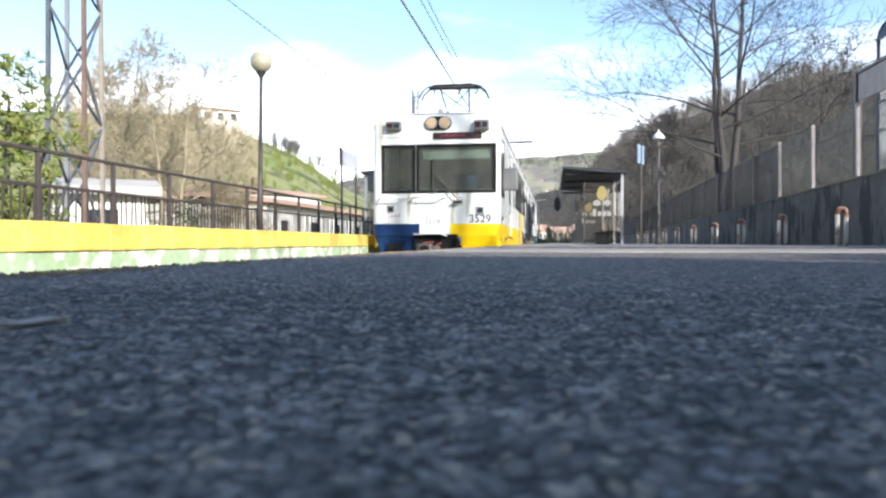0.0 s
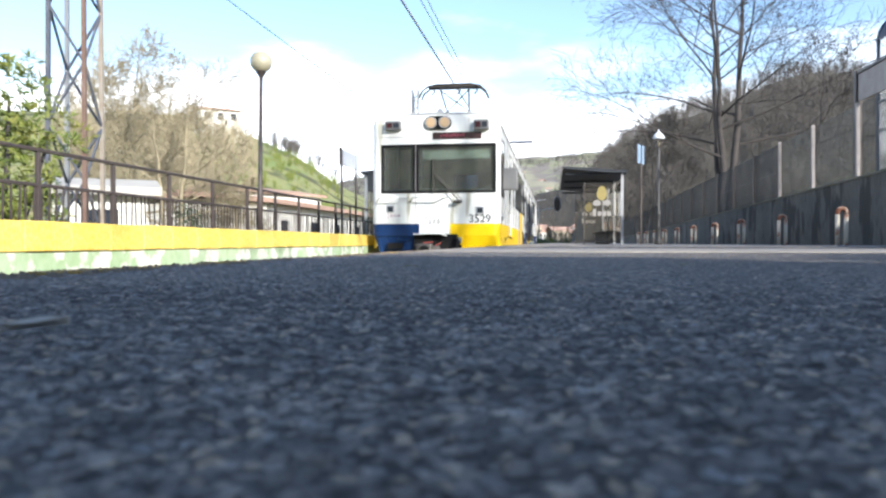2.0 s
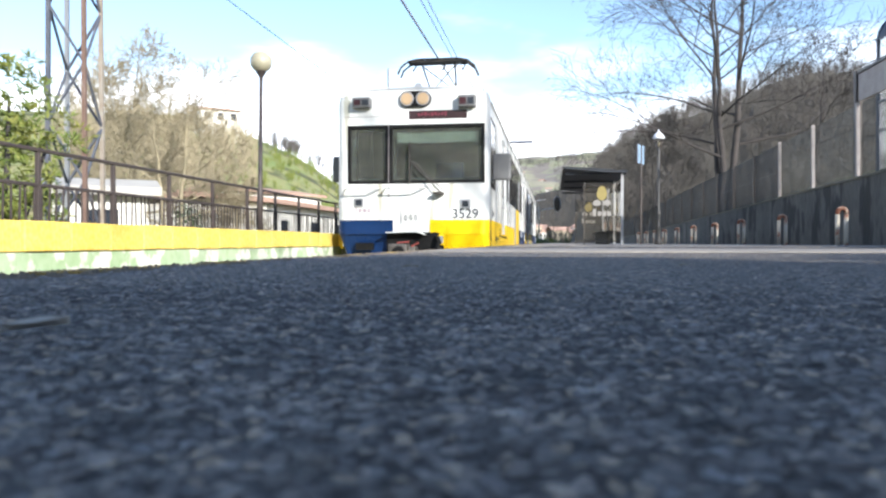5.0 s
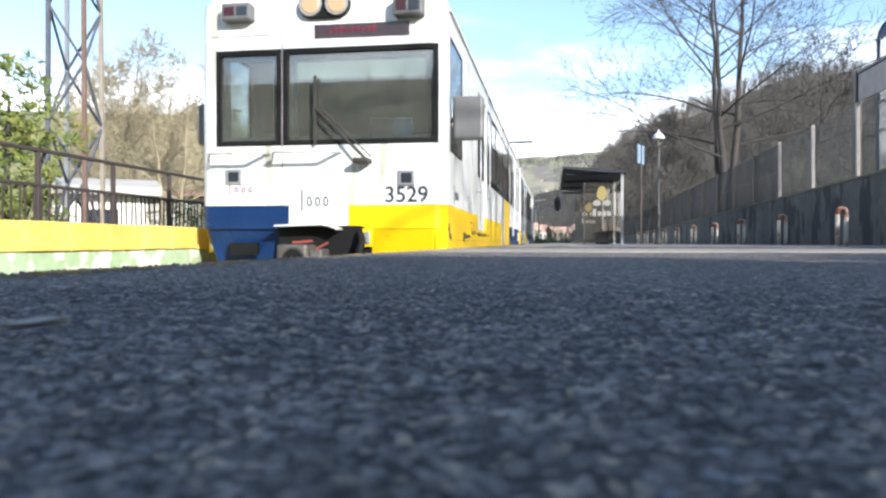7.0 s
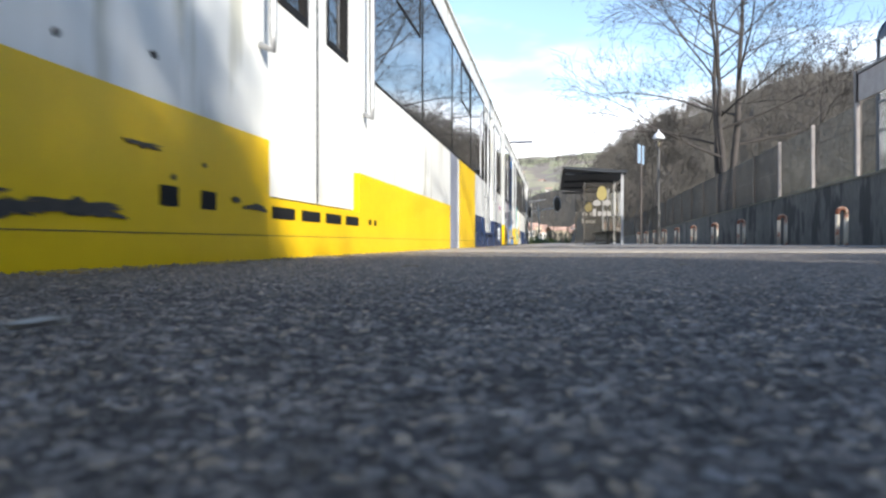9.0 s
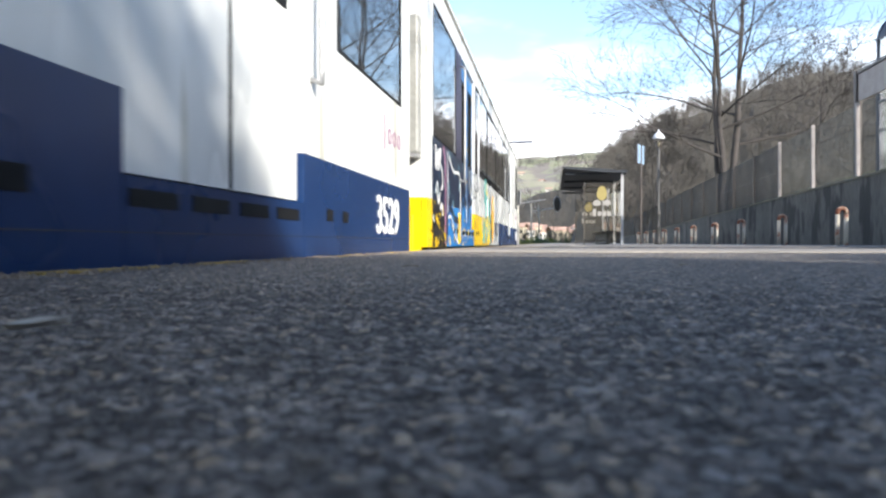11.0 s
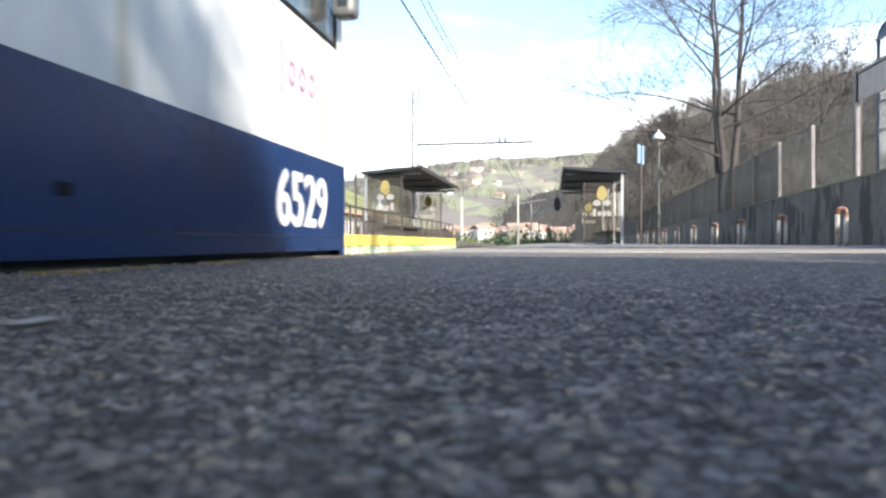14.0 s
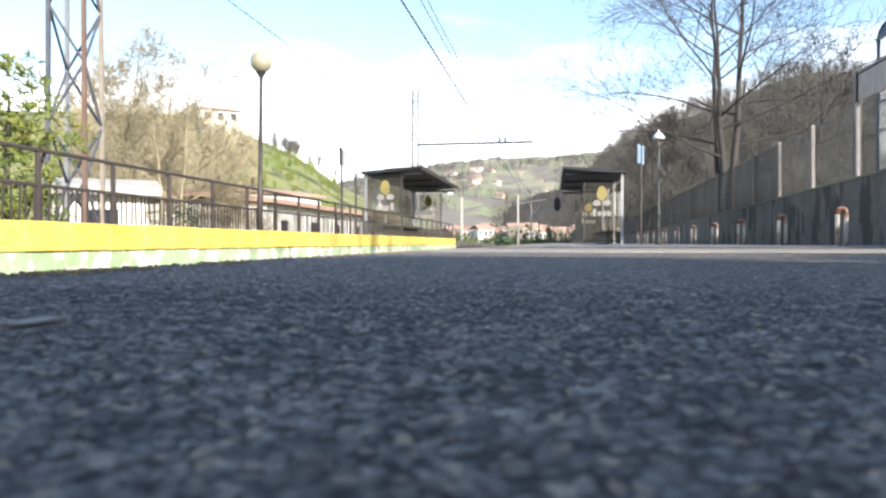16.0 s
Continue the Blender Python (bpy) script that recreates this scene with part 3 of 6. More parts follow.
def wire_fence():
    f = thing("wire_fence", pose(6.8, 0, 1.84, -1.056, 0, 0), "tall chain link fence on concrete posts above the wall", "fence")
    post, slim = None, None
    y = 17.85 - 2 * 2.9
    while y < 95:
        if post is None:
            post = part("post", boxed(-0.04, 0.04, -0.04, 0.04, -0.06, 1.72, 0.01), POST_CONCRETE, f)
            ob = post
        else:
            ob = new("post", post.data)
            ob.parent = f
        ob.location.y = y
        if y > 24.5 and slim is None:
            slim = part("slim_post", boxed(-0.025, 0.025, -0.025, 0.025, -0.06, 1.7), DARK_PAINT, f)
        if slim is not None:
            ob.data = slim.data
            ob.name = "slim_post"
            slim.location.y = 26.55
        y += 2.9
    for z in (0.05, 0.85, 1.68):
        part("line_wire", tube(bmesh.new(), [(0.06, 4, z), (0.06, 95, z)], 0.006, 4), MESH_WIRE, f)
    for a, b, step, r, m in ((4, 23.65, 0.065, 0.005, MESH_WIRE), (23.65, 95, 0.085, 0.014, DARK_NET)):
        bm, h, y = bmesh.new(), 1.65, a - 1.65
        while y < b:
            for d in (1, -1):
                y0, y1 = (y, y + h) if d > 0 else (y + h, y)
                lo, hi = max(min(y0, y1), a), min(max(y0, y1), b)
                if hi - lo < 0.02:
                    continue
                z0, z1 = ((lo - y, hi - y) if d > 0 else (y + h - lo, y + h - hi))
                p, q = Vector((0.06 + 0.003 * d, lo, 0.04 + z0)), Vector((0.06 + 0.003 * d, hi, 0.04 + z1))
                w = Vector((0, -(q - p).z, (q - p).y)).normalized() * r
                v = [bm.verts.new(c) for c in (p - w, q - w, q + w, p + w)]
                bm.faces.new(v)
            y += step * (1.0 if m is MESH_WIRE else 1.0)
        net = part("wire_netting", bm, m, f, "grey diamond wire netting" if m is MESH_WIRE else "dark dense wire netting")
        tagged(net, kind="stuff")


def bollards():
    first = thing("hoop_bollard", pose(4.6, 12.7, 0, 0, 0, 90), "rusting white painted steel hoop bollard", "bollard", "row of hoop bollards")
    pts = [(0, -0.066, -0.02), (0, -0.066, 0.52)] + [(0, -0.066 * math.cos(a), 0.55 + 0.066 * math.sin(a)) for a in (math.pi * k / 10 for k in range(11))] + [(0, 0.066, 0.52), (0, 0.066, -0.02)]
    for leg in (pts[:2], pts[-2:]):
        part("leg", tube(bmesh.new(), leg, 0.035, 12), RUST_WHITE, first, smooth=True)
    part("bend", tube(bmesh.new(), pts[1:-1], 0.036, 12), RUST_ORANGE, first, "rusted bend", smooth=True)
    for y in (-0.066, 0.066):
        part("foot", lathe(bmesh.new(), [(0.06, -0.005), (0.06, 0.012), (0.04, 0.02)], 12, (0, y)), GALV, first)
    for k in range(1, 10):
        copy_thing(first, pose(4.6 + random.uniform(-0.03, 0.03), 12.7 + 3.19 * k, 0, 0, random.uniform(-1.5, 1.5), 90 + random.uniform(-8, 8)))


def lantern():
    t = thing("lantern_post", pose(3.66, 26.85, 0), "tall lantern post with a white topped glass lantern", "street lamp")
    prof = [(0.13, 0), (0.13, 0.12), (0.09, 0.2), (0.08, 0.55), (0.1, 0.6), (0.07, 0.66), (0.06, 1.0), (0.085, 1.05), (0.085, 1.12), (0.05, 1.2), (0.035, 3.2), (0.03, 3.42)]
    part("post", lathe(bmesh.new(), prof, 14), POST_GREY, t, "grey cast post with rings", smooth=True)
    part("lantern_glass", lathe(bmesh.new(), [(0.08, 3.44), (0.16, 3.72)], 6), SHELTER_GLASS, t)
    for k in range(6):
        a = math.pi * k / 3
        part("lantern_bar", tube(bmesh.new(), [(0.085 * math.cos(a), 0.085 * math.sin(a), 3.42), (0.175 * math.cos(a), 0.175 * math.sin(a), 3.74)], 0.014, 5), DARK_PAINT, t)
    part("lantern_cap", lathe(bmesh.new(), [(0.21, 3.73), (0.2, 3.79), (0.15, 3.88), (0.08, 3.95), (0.03, 3.98), (0.03, 4.03), (0.005, 4.07)], 14), SIGN_WHITE, t, "white domed cap", smooth=True)
    part("bulb", lathe(bmesh.new(), [(0.02, 3.46), (0.05, 3.53), (0.04, 3.62), (0.01, 3.66)], 10), OPAL, t)
    s = thing("hanging_sign", pose(2.93, 25.72, 0), "blue and white sign on a slim dark pole", "sign")
    part("pole", tube(bmesh.new(), [(0, 0, 0), (0, 0, 3.4)], 0.03, 8), DARK_PAINT, s)
    p = part("plate", prism(bmesh.new(), [(-0.14, -0.3), (0.14, 0.3), (0.11, 0.33), (-0.17, -0.27)], "z", 2.75, 3.38), SIGN_BLUE, s)
    part("plate_frame", prism(bmesh.new(), [(-0.18, -0.34), (-0.14, -0.3), (-0.17, -0.27), (-0.21, -0.31)], "z", 2.7, 3.42), DARK_PAINT, p)


# ---- overhead line ----
def lattice(t, w0, w1, h, step, leg, mat_leg, mat_brace, names=("leg", "brace")):
    for sx in (-1, 1):
        for sy in (-1, 1):
            part(names[0], tube(bmesh.new(), [(sx * w0, sy * w0, 0), (sx * w1, sy * w1, h)], leg, 4), mat_leg, t)
    k = max(2, int(h / step))
    for i in range(k):
        za, zb = h * i / k, h * (i + 1) / k
        wa, wb = w0 + (w1 - w0) * i / k, w0 + (w1 - w0) * (i + 1) / k
        for face in range(4):
            c = Matrix.Rotation(face * math.pi / 2, 3, "Z")
            d = 1 if (i + face) % 2 else -1
            part(names[1], tube(bmesh.new(), [c @ Vector((-d * wa, -wa, za)), c @ Vector((d * wb, -wb, zb))], leg * 0.55, 4), mat_brace, t)


def overhead():
    t = thing("lattice_pylon", pose(-9.0, 12.8, -1.0, 0, 0, 8), "rust streaked steel lattice pylon behind the railing", "pylon")
    lattice(t, 0.36, 0.3, 11, 1.05, 0.05, RUST, POST_BLUE)
    for leg, tone in zip([c for c in t.children if c.name.startswith("leg")], (POST_BLUE, GALV, RUST, PALE_LEG)):
        leg.data.materials[0] = tone
    part("cable_arm", tube(bmesh.new(), [(0.3, 0, 7.0), (1.02, 0, 7.08)], 0.03, 6), GALV, t)
    m = thing("catenary_mast", pose(-7.64, 40.3, -1.0), "slim grey lattice catenary mast with a long arm", "catenary mast")
    lattice(m, 0.19, 0.16, 9.6, 0.8, 0.045, GALV, POST_GREY)
    part("arm", tube(bmesh.new(), [(0.1, 0, 6.52), (6.5, 0, 6.55)], 0.075, 6), POST_BLUE, m)
    part("strut", tube(bmesh.new(), [(3.6, 0, 6.5), (2.0, 0, 5.0)], 0.03, 6), GALV, m)
    for x in (4.7, 5.0):
        part("insulator", lathe(bmesh.new(), [(0.03, 6.6), (0.1, 6.64), (0.04, 6.7), (0.1, 6.74), (0.04, 6.8), (0.1, 6.84), (0.03, 6.9)], 8, (x, 0)), GALV, m)
    part("steady_arm", tube(bmesh.new(), [(4.8, 0, 6.4), (5.3, 0, 4.95)], 0.025, 6), GALV, m)
    part("contact_wire", tube(bmesh.new(), [(0, -30, 0), (0, 160, 0)], 0.019, 5), ROOF_GREY).location = (-2.305, 0, 3.77)
    tagged(bpy.data.objects["contact_wire"], "dark copper contact wire above the track", "cable")
    for x, z, nm in ((-2.305, 4.3, "messenger_wire"), (-2.25, 4.42, "feeder_wire")):
        bm = tube(bmesh.new(), [(0, y, 0.35 * ((y - 20) / 30) ** 2 * 0.15) for y in range(-30, 161, 10)], 0.009, 5)
        ob = part(nm, bm, GALV)
        ob.location = (x, 0, z)
        tagged(ob, "thin grey overhead cable above the track", "cable", "overhead cables")
    ob = part("side_cable", tube(bmesh.new(), [(0, y, 0.0004 * (y - 20) ** 2) for y in range(-10, 45, 4)], 0.012, 5), BLACK_STEEL)
    ob.location = (-8.0, 0, 6.08)
    tagged(ob, "dark side cable hung between masts", "cable")


def footbridge_side():
    """Panelled parapet above the fence, and the arched glazed kiosk beside it."""
    t = thing("parapet", pose(7.25, 9.9, 0.75), "grey panelled parapet on posts above the bank", "parapet")
    for y in (0.1, 3.0, 6.1, 9.15):
        part("post", boxed(-0.07, 0.07, y - 0.07, y + 0.07, -0.2, 3.45), DARK_PAINT, t)
    for y0, y1 in ((0.2, 2.9), (3.1, 6.0), (6.2, 9.05)):
        part("panel", boxed(-0.03, 0.03, y0, y1, 2.7, 3.35, 0.008), POST_CONCRETE, t)
    part("top_rail", boxed(-0.05, 0.05, 0, 9.2, 3.36, 3.43), DARK_PAINT, t)
    k = thing("glazed_kiosk", pose(10.0, 20.0, 0.95), "dark blue framed glazed kiosk with arched roof", "kiosk")
    arch = [(-1.1, 0.0), (-1.1, 4.75)] + [(-1.1 * math.cos(a), 4.75 + 0.8 * math.sin(a)) for a in (math.pi * q / 12 for q in range(1, 12))] + [(1.1, 4.75), (1.1, 0.0)]
    for y in (0.0, 1.0, 2.0):
        part("frame", tube(bmesh.new(), [(x, y, z) for x, z in arch], 0.05, 6), SIGN_NAVY, k)
    for z in (1.0, 2.2, 3.0, 4.75):
        for x in (-1.1, 1.1):
            part("rail", boxed(x - 0.03, x + 0.03, 0, 2.0, z - 0.03, z + 0.03), SIGN_NAVY, k)
    for x in (-1.1, 1.1):
        part("pane", boxed(x - 0.006, x + 0.006, 0.05, 1.95, 0.1, 4.7), SHELTER_GLASS, k)
    bm = bmesh.new()
    top = [(-1.12 * math.cos(a), 4.75 + 0.82 * math.sin(a)) for a in (math.pi * q / 12 for q in range(13))]
    prism(bm, top + [(x * 0.97, z - 0.03) for x, z in top[::-1]], "y", -0.05, 2.05)
    part("roof", bm, SIGN_NAVY, k)


def litter():
    """A dry leaf and a few bits on the asphalt."""
    rnd = random.Random(5)
    t = thing("dry_leaf", pose(-0.32, 0.416, 0.004, 7, 0, 30), "pale curled dry leaf lying on the asphalt", "leaf")
    bm, prev = bmesh.new(), None
    for k in range(9):
        u = k / 8
        w = 0.0075 * math.sin(math.pi * min(u * 1.08, 1)) + 0.0004
        row = [bm.verts.new(((u - 0.5) * 0.038, sg * w, 0.001 + 0.005 * abs(sg) + 0.004 * u)) for sg in (-1, 0, 1)]
        if prev:
            for q in range(2):
                bm.faces.new((prev[q], prev[q + 1], row[q + 1], row[q]))
        prev = row
    part("blade", bm, PAVING, t)
    part("stalk", tube(bmesh.new(), [(-0.019, 0, 0.002), (-0.045, 0.004, 0.002)], 0.0007, 5), TWIG, t)
    for x, y, ln, a in ((-0.335, 1.7, 0.04, 10), (-0.1, 2.1, 0.03, 60), (0.32, 1.9, 0.025, -20)):
        s = thing("grass_stem", pose(x, y, 0.004, 0, 0, a), "dry straw stem on the asphalt", "straw", "straw stems")
        part("stem", tube(bmesh.new(), [(-ln / 2, 0, 0), (0, 0.002, 0.003), (ln / 2, 0, 0.001)], 0.0012, 5), TWIG, s)


# ---- the train ----
CAR, HALF = 15.1, 1.275
SPRAY_DARK = mat("black_sprayed_paint", (0.006, 0.006, 0.008), (0.016, 0.016, 0.018), rough=0.5, spec=0.12, big=1.5, fine=16, bump=0.02, spot=(0.6, 0.4, 0.01), spot_at=0.565, spot_scale=7)
SPRAY_BLUE = mat("blue_sprayed_paint", (0.006, 0.13, 0.38), (0.01, 0.18, 0.46), rough=0.4, big=1.5, fine=16, bump=0.02, spot=(0.75, 0.5, 0.01), spot_at=0.625, spot_scale=8)
SPRAY_NIGHT = mat("dark_sprayed_paint", (0.006, 0.01, 0.026), (0.016, 0.024, 0.05), spec=0.12, rough=0.4, big=1.5, fine=16, bump=0.02, spot=(0.07, 0.15, 0.19), spot_at=0.6, spot_scale=6)
SPRAY_TEAL = mat("teal_sprayed_paint", (0.03, 0.24, 0.23), (0.1, 0.36, 0.34), rough=0.45, big=5, fine=30, bump=0.02, spot=(0.75, 0.5, 0.01), spot_at=0.6, spot_scale=2.2)
SPRAY_PURPLE = mat("purple_sprayed_paint", (0.02, 0.016, 0.05), rough=0.45, big=2, fine=20, bump=0.02)
SPRAY_PINK = mat("pink_sprayed_paint", (0.5, 0.22, 0.32), rough=0.45, big=2, fine=20, bump=0.02)
MIRROR_PALE = mat("pale_grey_box_paint", (0.27, 0.27, 0.25), rough=0.5, big=3, fine=30)
SPRAY_GREY = mat("smeared_grey_paint", (0.09, 0.1, 0.11), (0.3, 0.31, 0.31), rough=0.5, big=4, fine=30, bump=0.02)


def railcar(name, label, rear, skirt):
    """One car of the set. Its cab is at y = 0, or at the far end where rear is set; z = 0 is the platform top."""
    t = thing(name, pose(0, 0, 0), label, "train", "cars of the train")

    def Y(s):
        return CAR - s if rear else s

    def bx(x0, x1, s0, s1, z0, z1, bevel=0.0, bm=None):
        a, b = sorted((Y(s0), Y(s1)))
        return box(bm or bmesh.new(), x0, x1, a, b, z0, z1, bevel)

    doors = ((2.99, 4.24), (11.53, 12.83))
    part("underframe", bx(-1.15, 1.15, 0.4, CAR - 0.1, -0.55, 0.0), BLACK_STEEL, t)
    part("floor", bx(-1.2, 1.2, 0.1, CAR - 0.1, 0.0, 0.12), INTERIOR, t)
    for yb in (3.0, 12.4):
        b = part("bogie", bx(-0.85, 0.85, yb - 1.2, yb + 1.2, -0.62, -0.4), BLACK_STEEL, t)
        for dy in (-0.9, 0.9):
            for x in (-0.55, 0.45):
                part("wheel", tube(bmesh.new(), [(x, Y(yb + dy), -0.43), (x + 0.1, Y(yb + dy), -0.43)], 0.35, 20), RAIL_STEEL, b)

    # sides: painted skirt pieces, white panels, pillars, glass ribbon
    for sgn in (1, -1):
        o, i = sgn * HALF, sgn * (HALF - 0.05)
        xa, xb = min(o, i), max(o, i)
        show = sgn > 0
        if rear:
            runs = [(0.21, 7.2, BLUE_BODY), (7.2, 9.3, WHITE_BODY), (9.3, 11.53, YELLOW_BODY), (11.53, 12.83, SPRAY_BLUE if show else YELLOW_BODY), (12.83, 14.0, SPRAY_BLUE if show else YELLOW_BODY), (14.0, 14.85, SPRAY_DARK if show else YELLOW_BODY), (14.85, CAR, YELLOW_BODY)]
        else:
            runs = [(0.21, 7.75, YELLOW_BODY), (7.75, 8.3, GREY_BLUE), (8.3, 8.45, WHITE_BODY), (8.45, 10.1, YELLOW_BODY), (10.1, CAR, BLUE_BODY)]
        cuts = sorted({0.21, CAR} | {d for dd in doors for d in dd} | {r[1] for r in runs})
        for s0, s1 in zip(cuts, cuts[1:]):
            mid = (s0 + s1) / 2
            m = next(r[2] for r in runs if r[0] <= mid <= r[1])
            door = any(a <= mid <= b for a, b in doors)
            z1 = 0.225 if door else 0.435
            part("skirt_panel", bx(xa, xb, s0 + 0.002, s1 - 0.002, skirt, z1), m, t)
            if not door:
                tall = m is GREY_BLUE or (not rear and m is YELLOW_BODY and 8.4 < mid < 10.2)
                up = m if tall else SPRAY_NIGHT if (rear and show and 12.83 < mid < 14.85) else WHITE_BODY
                part("side_panel", bx(xa, xb, s0, s1, 0.435, 0.98), up, t)
        part("cantrail", bx(xa, xb, 0.21, CAR, 2.14, 2.38), WHITE_BODY, t)
        for s0, s1 in ((0.21, 0.27), (1.25, 2.99), (4.24, 4.47), (11.35, 11.53), (12.83, 13.3), (14.8, CAR)):
            part("pillar", bx(xa, xb, s0, s1, 0.98, 2.14), SPRAY_PURPLE if (rear and show and 12.8 < s0 < 14) else WHITE_BODY, t)
        gx = sgn * (HALF - 0.02)
        panes = [(4.47 + k * 1.72, 4.47 + (k + 1) * 1.72) for k in range(4)] + [(0.27, 1.25), (13.3, 14.8)]
        for s0, s1 in panes:
            ribbon_pane = 4.4 < s0 < 11
            e = 0.004 if ribbon_pane else 0.03
            w = part("side_window", bx(gx - 0.004 + sgn * 0.012, gx + 0.004 + sgn * 0.012, s0 + e, s1 - e, 1.0, 2.12), TRAIN_GLASS if s0 > 1 else CAB_GLASS, t)
            fx0, fx1 = sorted((sgn * (HALF - 0.04), sgn * (HALF + 0.002)))
            if not ribbon_pane:
                part("window_seal", frame_ring(bmesh.new(), "x", fx0, fx1, *sorted((Y(s0), Y(s1))), 0.98, 2.14, 0.022), BLACK, w)
            else:
                part("window_joint", bx(fx0, fx1, s1 - 0.004, s1 + 0.004, 1.0, 2.12), BLACK, w)
            if s1 - s0 > 1.6 and (s0 < 5 or 7 < s0 < 9):
                part("hopper_frame", frame_ring(bmesh.new(), "x", fx0, fx1, *sorted((Y(s0 + 0.75), Y(s1 - 0.1))), 1.66, 2.1, 0.016), BLACK, w)
        part("ribbon_seal", frame_ring(bmesh.new(), "x", *sorted((sgn * (HALF - 0.04), sgn * (HALF + 0.004))), *sorted((Y(4.46), Y(11.36))), 0.98, 2.14, 0.018), BLACK, t)
        for k, (s0, s1) in enumerate(doors):
            for s2, s3 in ((s0 + 0.02, (s0 + s1) / 2 - 0.012), ((s0 + s1) / 2 + 0.012, s1 - 0.02)):
                dx0, dx1 = sorted((sgn * (HALF - 0.06), sgn * (HALF - 0.025)))
                painted = SPRAY_BLUE if (rear and show and k == 1) else WHITE_BODY
                bm = bx(dx0, dx1, s2, s3, 0.235, 1.0)
                bx(dx0, dx1, s2, s2 + 0.13, 1.0, 1.92, bm=bm), bx(dx0, dx1, s3 - 0.13, s3, 1.0, 1.92, bm=bm), bx(dx0, dx1, s2, s3, 1.92, 2.14, bm=bm)
                leaf = part("door_leaf", bm, painted, t)
                part("door_window", bx((dx0 + dx1) / 2 - 0.004, (dx0 + dx1) / 2 + 0.004, s2 + 0.14, s3 - 0.14, 1.01, 1.91), TRAIN_GLASS, leaf)
                a, b = sorted((Y(s2 + 0.12), Y(s3 - 0.12)))
                part("door_seal", frame_ring(bmesh.new(), "x", dx0 - 0.006, dx1 + 0.006, a, b, 0.99, 1.93, 0.03), BLACK, leaf)
            # black surface strip draws the dark gap between the two leaves
            part("door_edge_strip", bx(*sorted((sgn * (HALF - 0.03), sgn * (HALF - 0.0235))), (s0 + s1) / 2 - 0.012, (s0 + s1) / 2 + 0.012, 0.24, 2.13), BLACK, t)
            part("door_gap", bx(*sorted((sgn * (HALF - 0.062), sgn * (HALF - 0.05))), s0, s1, 0.225, 2.14), BLACK, t)
            for s2 in (s0 - 0.09, s1 + 0.09):
                hx = sgn * (HALF + 0.05)
                bm = tube(bmesh.new(), [(sgn * HALF, Y(s2), 0.76), (hx, Y(s2), 0.74), (hx, Y(s2), 0.8), (hx, Y(s2), 2.0), (sgn * HALF, Y(s2), 2.03)], 0.014, 8)
                part("grab_handle", bm, GALV, t, smooth=True)
            # raised black boxes show the shade inside the step slots
            for j in range(4):
                a = s0 + 0.02 + j * 0.325
                part("step_slot", bx(*sorted((sgn * (HALF - 0.02), sgn * (HALF + 0.003))), a, a + 0.24, 0.15, 0.195), BLACK, t)
        # drain holes are not cut; black boxes give their inner darkness
        for s0 in (2.23, 2.46, 4.74, 5.03, 10.87, 11.15, 13.14, 13.4) if rear else (2.23, 2.46, 4.45, 4.57, 10.83, 11.11, 13.14, 13.4):
            h = 0.03 if s0 < 4.6 and (rear or s0 > 4) else 0.055
            part("drain_hole", bx(*sorted((sgn * (HALF - 0.02), sgn * (HALF + 0.003))), s0, s0 + h * 1.7, 0.16, 0.16 + h), BLACK, t)
        part("panel_seam", bx(*sorted((sgn * (HALF - 0.02), sgn * (HALF + 0.002))), 0.25, CAR - 0.05, 0.085, 0.0875), BLACK_STEEL, t)
        part("gutter", bx(*sorted((sgn * (HALF - 0.02), sgn * (HALF + 0.025))), 0.2, CAR, 2.36, 2.39), WHITE_BODY, t)

    # roof
    prof = [(-HALF, 2.385), (-1.24, 2.46), (-1.1, 2.55), (-0.7, 2.62), (0, 2.65), (0.7, 2.62), (1.1, 2.55), (1.24, 2.46), (HALF, 2.385), (1.15, 2.37), (-1.15, 2.37)]
    a, b = sorted((Y(0.12), Y(CAR)))
    part("roof", prism(bmesh.new(), prof, "y", a, b), ROOF_GREY, t)
    part("roof_box", bx(-0.7, 0.7, 5.0, 8.0, 2.62, 2.85, 0.03), ROOF_GREY, t)

    # cab front with rounded corners
    def edge(x, inset=0.0):
        k = abs(x) - (HALF - 0.15)
        return inset + (0.15 - math.sqrt(max(0.0225 - k * k, 0)) if k > 0 else 0.0)

    def front(x0, x1, z0, z1, inset=0.0, thick=0.06, bm=None):
        xs = sorted({x0, x1} | {x for x in [sg * (HALF - 0.15 + 0.15 * math.sin(q * math.pi / 12)) for q in range(7) for sg in (1, -1)] if x0 < x < x1})
        poly = [(x, Y(edge(x, inset))) for x in xs] + [(x, Y(max(edge(x, inset), inset) + thick)) for x in xs[::-1]]
        return prism(bm or bmesh.new(), poly, "z", z0, z1)

    bm = front(-HALF, HALF, 0.435, 1.035)
    front(-HALF, HALF, 2.0, 2.42, bm=bm)
    front(-HALF, -1.085, 1.035, 2.0, bm=bm), front(-0.395, -0.379, 1.035, 2.0, bm=bm), front(1.198, HALF, 1.035, 2.0, bm=bm)
    cab = part("cab_front", bm, WHITE_BODY, t)
    part("front_band", front(-0.316, 0.298, skirt, 0.435), WHITE_BODY, cab)
    part("front_band", front(-HALF, -0.316, 0.2, 0.435), BLUE_BODY, cab, "blue band")
    def tucked(bm):
        for v in bm.verts:
            if v.co.z < 0:
                v.co.y += (Y(0.1) - Y(0)) * min(1, max(0, (HALF - abs(v.co.x)) / 0.15))
                if v.co.x < -1.0:
                    v.co.x += 0.13 * (-v.co.x - 1.0) / (HALF - 1.0)
        return bm

